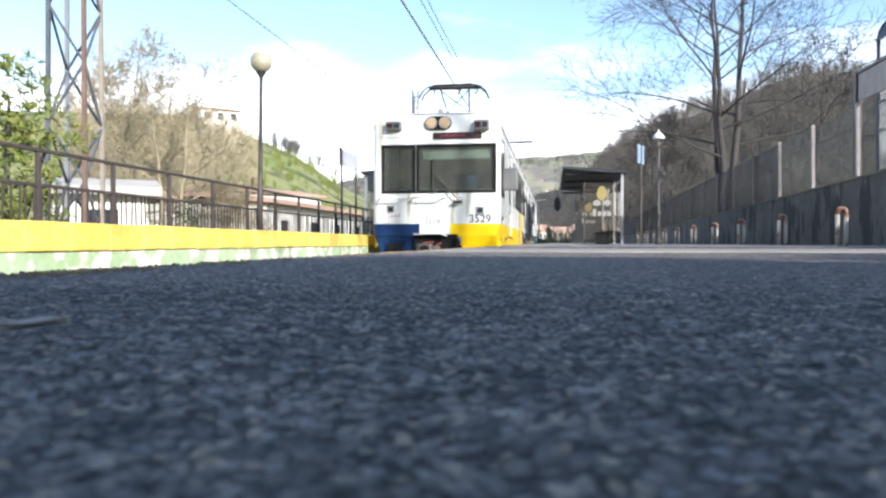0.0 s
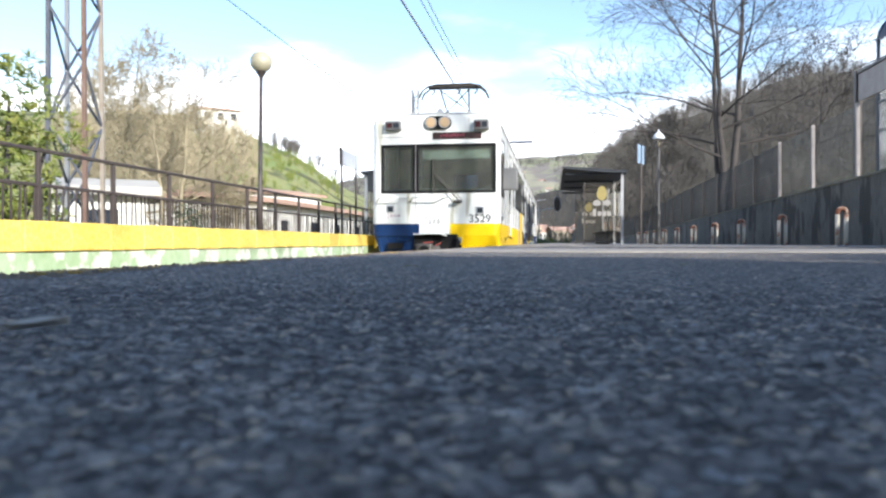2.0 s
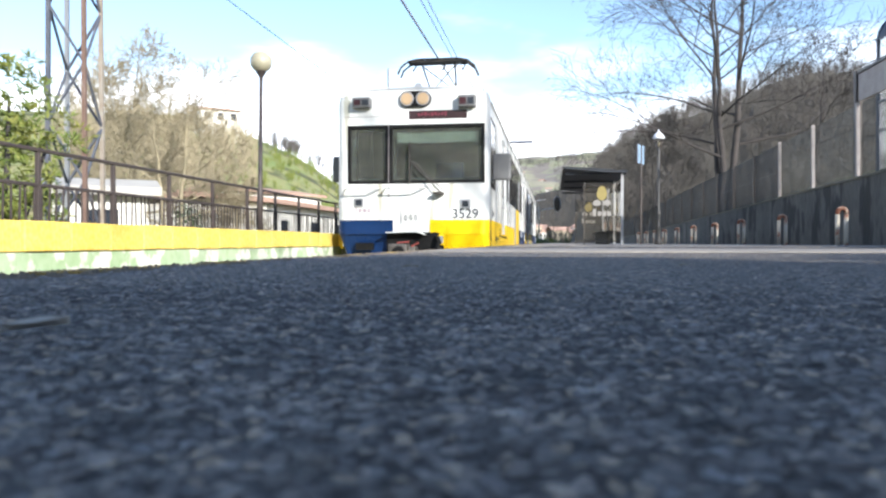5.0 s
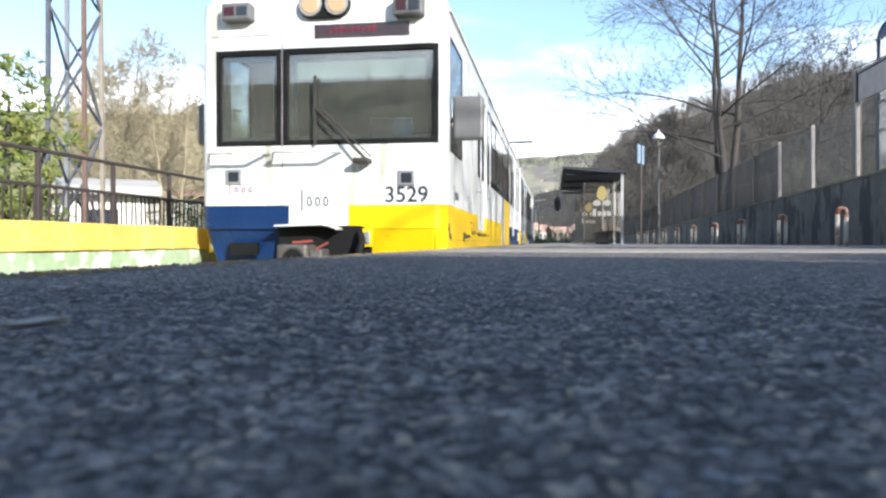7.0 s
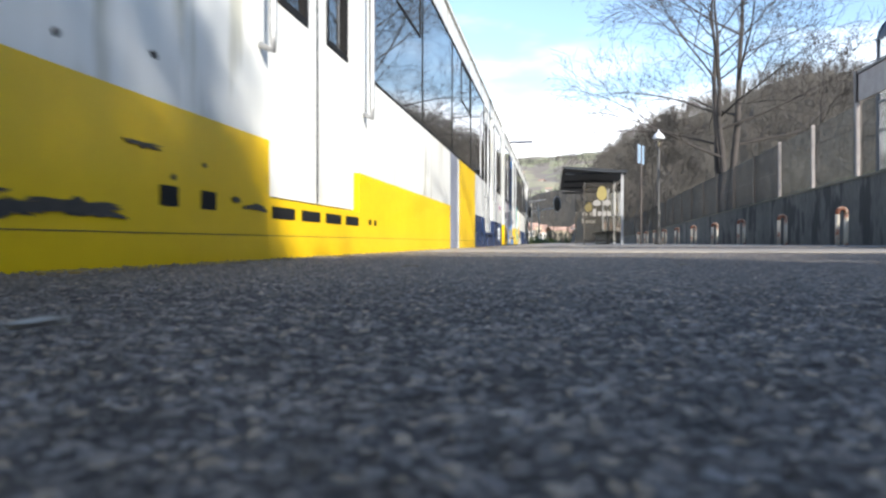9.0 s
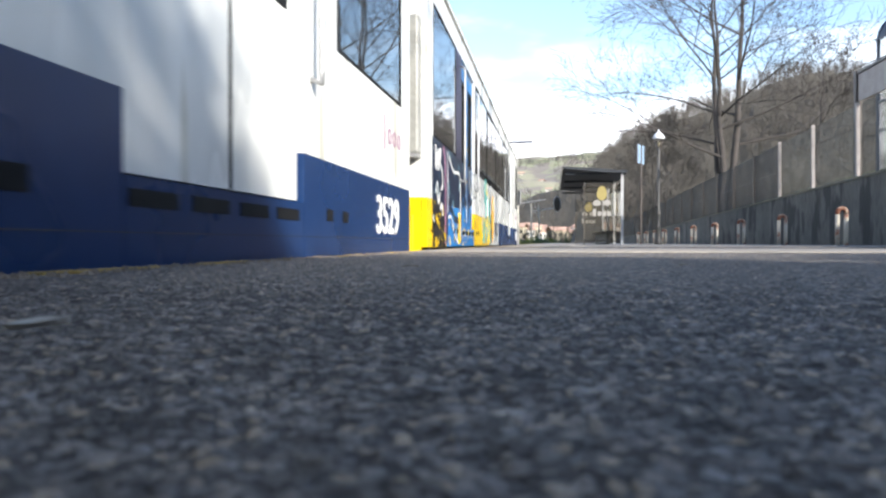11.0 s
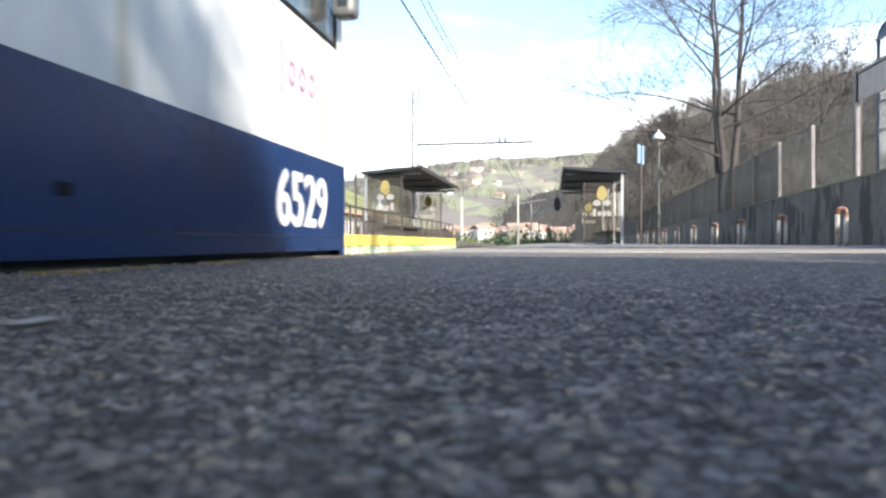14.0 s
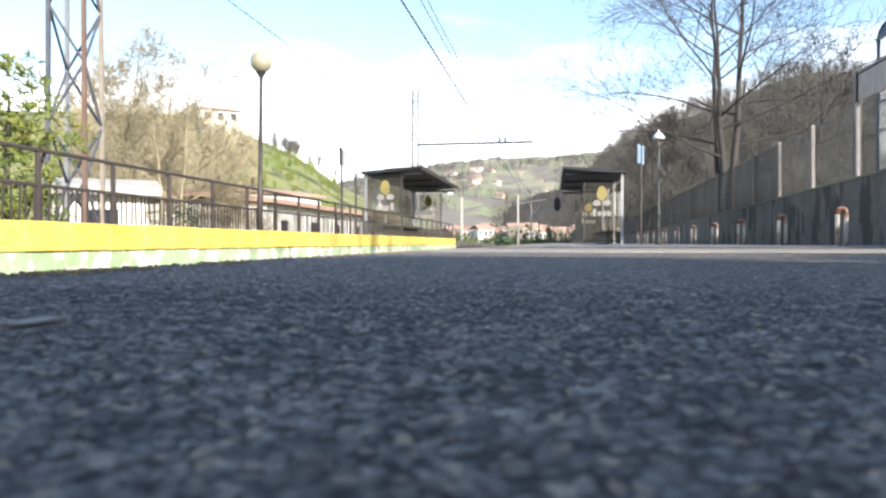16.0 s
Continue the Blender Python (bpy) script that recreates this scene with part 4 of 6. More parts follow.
    part("front_band", tucked(front(-HALF, -0.316, -0.13, 0.2, 0.03)), BLUE_BODY, cab, "blue band")
    part("front_band", front(0.298, HALF, 0.2, 0.435), YELLOW_BODY if not rear else BLUE_BODY, cab)
    part("front_band", tucked(front(0.298, HALF, -0.13, 0.2, 0.008)), YELLOW_BODY if not rear else BLUE_BODY, cab)
    bm = front(-1.25, 1.25, 2.42, 2.5, 0.03, 0.3)
    front(-1.16, 1.16, 2.5, 2.58, 0.07, 0.3, bm=bm), front(-0.9, 0.9, 2.58, 2.64, 0.13, 0.3, bm=bm)
    part("front_cornice", bm, WHITE_BODY, cab)
    for x0, x1 in ((-1.085, -0.395), (-0.379, 1.198)):
        w = part("windscreen", bx(x0 + 0.03, x1 - 0.03, 0.025, 0.033, 1.06, 1.975), CAB_GLASS, cab)
        part("windscreen_seal", frame_ring(bmesh.new(), "y", *sorted((Y(-0.006), Y(0.05))), x0, x1, 1.035, 2.0, 0.05), BLACK, w)
        part("inner_frame", frame_ring(bmesh.new(), "y", *sorted((Y(0.07), Y(0.1))), x0 + 0.02, x1 - 0.02, 1.04, 1.995, 0.09), CAB_TRIM, w)
    part("sun_blind", bx(-0.27, 1.1, 0.11, 0.125, 1.715, 1.885), BLIND, cab)
    part("dashboard", bx(-1.1, 1.15, 0.15, 0.6, 0.12, 1.0, 0.03), INTERIOR, cab)
    part("driver_seat", box(bx(0.2, 0.7, 1.2, 1.3, 0.6, 1.5, 0.03), 0.2, 0.7, min(Y(0.8), Y(1.3)), max(Y(0.8), Y(1.3)), 0.5, 0.62), SEAT, cab)
    part("bulkhead", bx(-1.2, 1.2, 2.2, 2.25, 0.12, 2.37), INTERIOR, t)
    part("corner_seam", bx(-0.392, -0.382, -0.003, 0.02, 0.44, 2.42), GREY_TEXT, cab)
    part("header_seam", bx(-1.15, -0.39, -0.003, 0.02, 2.14, 2.15), GREY_TEXT, cab)

    part("destination_display", bx(-0.051, 0.913, -0.006, 0.03, 2.085, 2.225, 0.004), DISPLAY, cab)
    if not rear:
        bm = bmesh.new()
        for k in range(9):
            bx(0.1 + k * 0.055, 0.14 + k * 0.055, -0.009, 0.0, 2.135 + 0.008 * (k % 2), 2.175 + 0.012 * (k % 3), bm=bm)
        part("led_rows", bm, LED_RED, cab)
    pod = [(-0.074 - 0.13 * math.sin(q), 2.41 + 0.13 * math.cos(q)) for q in (math.pi * k / 10 for k in range(11))][::-1] + [(0.193 + 0.13 * math.sin(q), 2.41 + 0.13 * math.cos(q)) for q in (math.pi * k / 10 for k in range(11))]
    a, b = sorted((Y(-0.045), Y(0.02)))
    hl = part("headlamp_housing", prism(bmesh.new(), pod, "y", a, b), BLACK, cab)
    for x in (-0.074, 0.193):
        y0 = Y(-0.075)
        bm = tube(bmesh.new(), [(x, Y(-0.02), 2.41), (x, Y(-0.062), 2.41), (x, y0, 2.41)], [0.1, 0.1, 0.08], 20)
        part("headlamp", bm, LAMP_GLOW if not rear else RED_LENS, hl, smooth=False)
        part("lamp_ring", tube(bmesh.new(), [(x + 0.106 * math.cos(q), Y(-0.06), 2.41 + 0.106 * math.sin(q)) for q in (math.pi * k / 12 for k in range(25))], 0.012, 6), GALV, hl, "bright metal ring")
    for x0, x1, z0, z1 in ((-0.975, -0.673, 2.275, 2.445), (0.772, 1.064, 2.25, 2.44)):
        h = part("marker_lamp", bx(x0, x1, -0.13, 0.02, z0, z1, 0.02), MIRROR_GREY, cab)
        c = (x0 + x1) / 2
        part("red_lens", bx(x0 + 0.03, c - 0.01, -0.136, -0.12, z0 + 0.04, z1 - 0.04, 0.004), RED_LENS, h)
        part("clear_lens", bx(c + 0.01, x1 - 0.03, -0.136, -0.12, z0 + 0.04, z1 - 0.04, 0.004), WINDOW_DARK, h)
    for x, z in ((-0.896, 0.725), (0.884, 0.695)):
        h = part("side_lamp", bx(x - 0.085, x + 0.085, -0.02, 0.02, z - 0.075, z + 0.075, 0.008), GALV, cab)
        part("lens", bx(x - 0.055, x + 0.055, -0.026, 0.0, z - 0.05, z + 0.05, 0.006), WINDOW_DARK, h)
    # steps, rails and wipers on the front
    for x0, x1, z in ((-1.17, -0.53, 0.945), (-0.5, 0.22, 0.95)):
        pts = [(x0, Y(0.0), z - 0.07), (x0 + 0.1, Y(-0.2), z), (x1 - 0.08, Y(-0.2), z), (x1, Y(0.0), z + 0.01)]
        part("grab_rail", tube(bmesh.new(), pts, 0.017, 8), WHITE_BODY, cab, smooth=True)
    wp = part("wiper", tube(bmesh.new(), [(0.5, Y(0.0), 0.87), (0.5, Y(-0.12), 0.87), (-0.02, Y(-0.06), 1.39)], 0.012, 6), BLACK_STEEL, cab)
    part("wiper_link", tube(bmesh.new(), [(0.54, Y(-0.05), 0.9), (0.02, Y(-0.045), 1.4)], 0.008, 6), BLACK_STEEL, wp)
    part("wiper_blade", bx(-0.046, -0.024, -0.05, -0.015, 1.03, 1.71), BLACK_STEEL, wp)
    part("wiper_motor", bx(0.38, 0.54, -0.16, 0.0, 0.835, 0.885, 0.015), BLACK_STEEL, wp)
    # coupler
    a, b = sorted((Y(-0.012), Y(0.3)))
    # solid black block in place of the shaded opening
    mouth = [(-0.42, -0.35), (0.52, -0.35)] + [(0.4 + 0.12 * math.cos(q), 0.11 + 0.12 * math.sin(q)) for q in (math.pi * k / 12 for k in range(7))] + [(-0.42, 0.23)]
    c = part("coupler_pocket", prism(bmesh.new(), mouth, "y", a, b), BLACK, cab)
    lip = [(-0.4, 0.235), (0.08, 0.25), (0.17, 0.235), (0.24, 0.2), (0.235, 0.186), (0.165, 0.216), (0.08, 0.232), (-0.4, 0.218)]
    a, b = sorted((Y(-0.2), Y(0.0)))
    part("coupler_hood", prism(bmesh.new(), lip, "y", a, b), WHITE_BODY, c, "dented pale hood")
    head = part("coupler_head", bx(-0.34, -0.03, -0.3, 0.1, -0.24, 0.045, 0.03), CAST, c)
    part("coupler_side", bx(-0.03, 0.1, -0.24, 0.1, -0.24, 0.0, 0.02), CAST, c)
    part("coupler_foot", bx(0.1, 0.2, -0.2, 0.1, -0.24, -0.09, 0.02), CAST, c)
    # black disc stands for the dark hollow of the cup
    part("coupler_cup", tube(bmesh.new(), [(-0.17, Y(-0.2), -0.1), (-0.17, Y(-0.306), -0.1)], 0.1, 20), BLACK, head)
    part("coupler_ring", tube(bmesh.new(), [(-0.17, Y(-0.28), -0.1), (-0.17, Y(-0.303), -0.1)], 0.122, 20), BLACK_STEEL, head)
    part("release_lever", tube(bmesh.new(), [(-0.2, Y(-0.22), 0.06), (0.0, Y(-0.22), 0.075)], 0.014, 8), LEVER_RED, c)
    part("release_lever", tube(bmesh.new(), [(0.03, Y(-0.2), 0.0), (0.15, Y(-0.2), 0.06)], 0.012, 8), LEVER_RED, c)
    part("air_hose", tube(bmesh.new(), [(0.42, Y(-0.03), 0.16), (0.48, Y(-0.16), 0.08), (0.44, Y(-0.2), -0.1), (0.3, Y(-0.1), -0.3)], 0.035, 8), BLACK, c)
    f = part("socket", bx(0.45, 0.55, -0.06, 0.0, 0.02, 0.2, 0.01), YELLOW_BODY if not rear else BLUE_BODY, cab)
    part("socket_cap", bx(0.47, 0.53, -0.075, -0.05, 0.05, 0.17, 0.008), GALV, f)
    part("front_vent", bx(-0.95, -0.65, -0.0, 0.05, -0.06, 0.06), BLACK, cab)
    for sgn in (1, -1):
        x0, x1 = sorted((sgn * (HALF + 0.02), sgn * (HALF + (0.13 if rear else 0.33 if sgn > 0 else 0.17))))
        mr = part("mirror", bx(x0, x1, 0.3, 0.42, 1.1, 1.54, 0.03), MIRROR_GREY, t, "grey wing mirror housing")
        part("mirror_glass", bx(x0 + 0.03, x1 - 0.03, 0.42, 0.425, 1.14, 1.5), WINDOW_DARK, mr)
        part("mirror_arm", tube(bmesh.new(), [(sgn * (HALF - 0.02), Y(0.36), 1.3), (sgn * (HALF + 0.05), Y(0.36), 1.3)], 0.025, 8), BLACK_STEEL, mr)

    # inner end
    e = part("end_wall", bx(-HALF + 0.052, HALF - 0.052, CAR - 0.05, CAR - 0.004, 0.437, 2.37), WHITE_BODY, t)
    part("end_band", bx(-HALF + 0.052, HALF - 0.052, CAR - 0.05, CAR - 0.002, -0.1, 0.435), YELLOW_BODY if rear else BLUE_BODY, e)
    part("gangway", bx(-0.45, 0.45, CAR, CAR + 0.38, -0.05, 2.1, 0.02), BLACK, e)

    # seats
    for k in range(6):
        s0 = 5.1 + k * 1.05
        for x in (-1.1, 0.15 + 0.05):
            st = part("seat", bx(x, x + 0.9, s0, s0 + 0.42, 0.5, 0.6, 0.03), SEAT, t)
            part("seat_back", bx(x, x + 0.9, s0 + 0.4, s0 + 0.48, 0.55, 1.25, 0.03), SEAT, st)
    return t, bx, Y


def mark_shapes(parent, axis, u0, z0, height, pitch, material):
    """Operator's mark as plain shapes: one tall slim bar and a row of slim oval rings, on the side (x) or the front (y)."""
    def at(u, z, d):
        return (HALF + d, u, z) if axis == "x" else (u, -d, z)
    w = max(height * 0.085, 0.014)
    shapes = [[(0, -0.25 * height), (w, -0.25 * height), (w, height), (0, height)]]
    for k in range(3):
        c, rx, rz = pitch * (k + 1), pitch * 0.32, height * 0.3
        ang = [2 * math.pi * q / 20 for q in range(21)]
        shapes.append([(c + rx * math.cos(a), rz + rz * math.sin(a)) for a in ang] + [(c + (rx - w) * math.cos(a), rz + (rz - w) * math.sin(a)) for a in ang[::-1]])
    for sh in shapes:
        bm = bmesh.new()
        lo, hi = ([bm.verts.new(at(u0 + u, z0 + z, d)) for u, z in sh] for d in (-0.001, 0.004))
        half = len(sh) // 2
        for q in range(half - 1 if len(sh) > 4 else 1):
            i = (q, q + 1, len(sh) - 2 - q, len(sh) - 1 - q)
            bm.faces.new([hi[j] for j in i])
        for q in range(len(sh)):
            r = (q + 1) % len(sh)
            if len(sh) == 4 or q not in (half - 1, len(sh) - 1):
                bm.faces.new((lo[q], lo[r], hi[r], hi[q]))
        bmesh.ops.recalc_face_normals(bm, faces=bm.faces[:])
        part("mark_shape", bm, material, parent)


def ribbon(points, width, off=0.0016):
    """A flat painted stroke on the platform side of a car, through (y, z) points."""
    bm = bmesh.new()
    pts = [Vector((0, y, z)) for y, z in points]
    fine = []
    for i in range(len(pts) - 1):
        p0, p1, p2, p3 = pts[max(i - 1, 0)], pts[i], pts[i + 1], pts[min(i + 2, len(pts) - 1)]
        for k in range(8):
            u = k / 8
            fine.append(0.5 * ((2 * p1) + (p2 - p0) * u + (2 * p0 - 5 * p1 + 4 * p2 - p3) * u * u + (3 * p1 - p0 - 3 * p2 + p3) * u ** 3))
    fine.append(pts[-1])
    prev = None
    for i, p in enumerate(fine):
        d = (fine[min(i + 1, len(fine) - 1)] - fine[max(i - 1, 0)]).normalized()
        q = Vector((0, -d.z, d.y)) * width * (0.5 + 0.12 * noise.noise(p * 9))
        row = [bm.verts.new((HALF + h, *(p + sg * q).yz)) for sg in (-1, 1) for h in (0.0, off)]
        if prev:
            bm.faces.new((prev[1], row[1], row[3], prev[3]))
            bm.faces.new((prev[0], row[0], row[1], prev[1]))
            bm.faces.new((prev[2], prev[3], row[3], row[2]))
        prev = row
    return bm


def patch(cy, cz, ry, rz, seed, rag=0.35, off=0.004, base=0.0):
    """A ragged painted patch on the platform side of a car."""
    poly = []
    for k in range(90):
        a = 2 * math.pi * k / 90
        r = 1 + rag * sum(noise.noise(Vector((q * math.cos(a), q * math.sin(a), seed + q))) / g for q, g in ((1.5, 1.0), (3.5, 1.6), (8, 3.5)))
        poly.append((cy + ry * r * math.cos(a), min(max(cz + rz * r * math.sin(a), 0.05), 1.02)))
    return prism(bmesh.new(), poly, "x", HALF + base - 0.002, HALF + base + off)


def front_car():
    t, bx, Y = railcar("railcar", "white yellow and blue electric railcar with front cab, number 3529", False, -0.04)
    lettering("3529", 0.22, pose(0.66, -0.003, 0.46, 90, 0, 0), DARK_TEXT, t)
    mark_shapes(t, "y", -0.19, 0.42, 0.17, 0.085, DARK_TEXT)
    mark_shapes(t, "y", -0.95, 0.565, 0.1, 0.075, PLUM_TEXT)
    mark_shapes(t, "x", 0.56, 0.51, 0.15, 0.1, DARK_TEXT)
    mark_shapes(t, "x", 14.3, 0.68, 0.17, 0.14, PLUM_TEXT)
    lettering("3529", 0.32, pose(HALF + 0.003, 14.08, 0.12, 90, 0, 90), WHITE_TEXT, t)
    # scraped and rusted dents in the skirt
    for k, (cy, cz, ry, rz) in enumerate(((0.09, 0.18, 0.05, 0.07), (0.17, 0.12, 0.07, 0.03), (1.42, 0.14, 0.2, 0.035), (1.6, 0.13, 0.09, 0.022), (1.8, 0.14, 0.18, 0.02), (1.3, 0.1, 0.05, 0.03), (2.2, 0.24, 0.012, 0.008), (2.38, 0.29, 0.01, 0.006), (2.6, 0.2, 0.03, 0.008), (2.1, 0.55, 0.012, 0.01), (1.75, 0.62, 0.018, 0.01), (1.72, 0.5, 0.01, 0.008), (2.75, 0.18, 0.09, 0.01), (2.05, 0.31, 0.07, 0.008))):
        part("rust_scar", patch(cy + 0.1, cz, ry, rz, k * 3.1, 0.8), BLACK_STEEL, t, "rusted scrape")
    # pantograph
    pg = part("pantograph", box(boxed(-0.6, 0.6, 2.0, 2.08, 2.64, 2.74), -0.6, 0.6, 3.75, 3.83, 2.64, 2.74), BLACK_STEEL, t)
    for x in (-0.45, 0.45):
        part("lower_arm", tube(bmesh.new(), [(x, 2.05, 2.74), (x * 0.6, 3.55, 3.25)], 0.028, 6), BLACK_STEEL, pg)
        part("upper_arm", tube(bmesh.new(), [(x * 0.6, 3.55, 3.25), (x * 0.75, 2.8, 3.68)], 0.02, 6), BLACK_STEEL, pg)
    for sgn in (1, -1):
        part("cross_brace", tube(bmesh.new(), [(-0.27 * sgn, 3.55, 3.25), (0.33 * sgn, 2.85, 3.64)], 0.013, 6), BLACK_STEEL, pg)
    for y in (2.65, 2.95):
        pts = [(-0.8, y, 3.44), (-0.74, y, 3.58), (-0.6, y, 3.69), (-0.4, y, 3.73), (0.4, y, 3.73), (0.6, y, 3.69), (0.74, y, 3.58), (0.8, y, 3.44)]
        part("contact_strip", tube(bmesh.new(), pts, 0.023, 6), BLACK_STEEL, pg)
    part("collector_bow", boxed(-0.6, 0.6, 2.65, 2.95, 3.67, 3.715, 0.01), BLACK_STEEL, pg)
    for x in (-0.5, 0.1, 0.5):
        part("bow_spring", tube(bmesh.new(), [(x, 2.8, 3.68), (x + 0.05, 2.75, 3.6), (x - 0.02, 2.8, 3.53)], 0.016, 6), BLACK_STEEL, pg)
    part("aerial", tube(bmesh.new(), [(-0.55, 0.7, 2.6), (-0.55, 0.7, 3.1)], 0.025, 6), GALV, t)
    part("horn", tube(bmesh.new(), [(0.05, 0.6, 2.66), (0.05, 0.3, 2.68)], [0.03, 0.07], 10), GALV, t)
    return t


def rear_car():
    t, bx, Y = railcar("railcar", "white and blue electric railcar with sprayed graffiti, number 6529", True, 0.025)
    lettering("6529", 0.31, pose(HALF + 0.003, 14.05, 0.13, 90, 0, 90), WHITE_TEXT, t)
    mark_shapes(t, "x", 14.1, 0.68, 0.17, 0.12, PLUM_TEXT)
    # oval emblem and bars for the operator's mark
    poly = [(6.5 + 0.2 * math.cos(a), 0.46 + 0.4 * math.sin(a)) for a in (2 * math.pi * k / 28 for k in range(28))]
    part("emblem_oval", prism(bmesh.new(), poly, "x", HALF - 0.002, HALF + 0.005), mat("amber_paint", (0.78, 0.4, 0.01), (0.7, 0.34, 0.01), rough=0.4, big=2, fine=20, bump=0.02), t)
    mark_shapes(t, "x", 6.79, 0.17, 0.44, 0.25, DARK_TEXT)
    poly = [(7.78, 0.03), (7.86, 0.12), (7.885, 0.25), (7.8, 0.452), (7.91, 0.452), (7.91, 0.03)]
    part("curved_band_end", prism(bmesh.new(), poly, "x", HALF - 0.002, HALF + 0.003), BLUE_BODY, t)
    # graffiti: (material, width, stroke points)
    strokes = [(SPRAY_PINK, 0.035, [(0.86, 0.97), (0.97, 0.8), (1.0, 0.5), (0.96, 0.05)]), (SPRAY_PURPLE, 0.2, [(1.07, 0.95), (1.1, 0.6), (1.06, 0.1)]),
               (SIGN_WHITE, 0.03, [(1.13, 0.95), (1.15, 0.6), (1.14, 0.35)]), (WHITE_TEXT, 0.045, [(1.25, 0.92), (1.6, 0.8), (2.0, 0.8), (2.07, 0.5), (2.1, 0.1)]),
               (WHITE_TEXT, 0.035, [(1.2, 0.3), (1.4, 0.32), (1.65, 0.16), (1.9, 0.05)]), (WHITE_TEXT, 0.03, [(2.55, 0.9), (2.6, 0.6), (2.66, 0.3)]),
               (SPRAY_PURPLE, 0.08, [(2.75, 1.0), (2.82, 0.6), (2.85, 0.26)]), (WHITE_TEXT, 0.03, [(2.95, 0.95), (3.05, 0.7), (3.2, 0.62)]),
               (SPRAY_NIGHT, 0.08, [(2.35, 0.62), (2.5, 0.52), (2.62, 0.55)]), (SPRAY_NIGHT, 0.08, [(2.9, 0.66), (3.05, 0.56), (3.25, 0.58)]),
               (WHITE_TEXT, 0.04, [(0.7, 0.92), (0.66, 0.8), (0.78, 0.72), (0.82, 0.6), (0.7, 0.55)]), (WHITE_TEXT, 0.04, [(0.4, 0.93), (0.42, 0.72), (0.5, 0.88), (0.56, 0.72), (0.62, 0.92)]),
               (WHITE_TEXT, 0.04, [(0.4, 0.5), (0.5, 0.6), (0.55, 0.42), (0.66, 0.52)]), (WHITE_TEXT, 0.04, [(0.66, 0.36), (0.76, 0.42), (0.82, 0.3), (0.72, 0.22), (0.66, 0.28)]),
               (WHITE_TEXT, 0.035, [(0.25, 0.3), (0.4, 0.2), (0.55, 0.26)]), (SPRAY_GREY, 0.035, [(4.2, 0.85), (4.45, 0.72), (4.7, 0.74), (4.85, 0.6), (4.8, 0.5)]),
               (SPRAY_GREY, 0.025, [(4.3, 0.95), (4.5, 0.86), (4.62, 0.95)]), (SPRAY_GREY, 0.035, [(4.85, 0.95), (5.0, 0.8), (4.95, 0.62)]),
               (SPRAY_GREY, 0.03, [(3.9, 0.6), (4.05, 0.66), (4.15, 0.5), (4.0, 0.42)]), (WHITE_TEXT, 0.03, [(5.0, 0.36), (5.08, 0.22), (5.04, 0.1), (4.95, 0.05)]), (SPRAY_GREY, 0.03, [(4.3, 0.2), (4.4, 0.3), (4.5, 0.42)])]
    rnd = random.Random(8)
    for k in range(44):
        y, z = rnd.uniform(3.3, 4.85), rnd.uniform(0.3, 0.93)
        pts = [(y, z)]
        a = rnd.uniform(0, 6.3)
        for _ in range(rnd.randint(2, 4)):
            a += rnd.uniform(-1.1, 1.1)
            ln = rnd.uniform(0.04, 0.13)
            y, z = y + ln * math.cos(a), min(max(z + ln * math.sin(a), 0.07), 0.95)
            pts.append((y, z))
        strokes.append((SPRAY_GREY, rnd.choice((0.008, 0.012, 0.018, 0.03)), pts))
    strokes += [(SPRAY_NIGHT, 0.07, [(1.28, 0.42), (1.5, 0.38), (1.7, 0.31), (1.9, 0.3)]), (SPRAY_PURPLE, 0.07, [(2.14, 1.0), (2.14, 0.5), (2.13, 0.05)]), (SPRAY_PURPLE, 0.025, [(1.25, 0.38), (1.5, 0.22), (1.8, 0.05)]),
                (SPRAY_PURPLE, 0.3, [(1.0, 0.97), (1.02, 0.5), (0.99, 0.06)]), (WHITE_TEXT, 0.03, [(2.2, 0.2), (2.4, 0.16), (2.6, 0.14)])]

    def along(y):
        return y + (0.03 if y < 1.2 else 0.0 if y < 1.9 else 0.1 if y < 3.45 else 0.4)

    for m, w, pts in sorted(strokes, key=lambda q: q[0] is not SPRAY_PURPLE):
        part("sprayed_stroke", ribbon([(along(y), z) for y, z in pts], w * (0.75 if m is WHITE_TEXT else 0.6 if m is SPRAY_GREY else 1.0), 0.0014 if m is SPRAY_PURPLE else 0.0026), m, t)
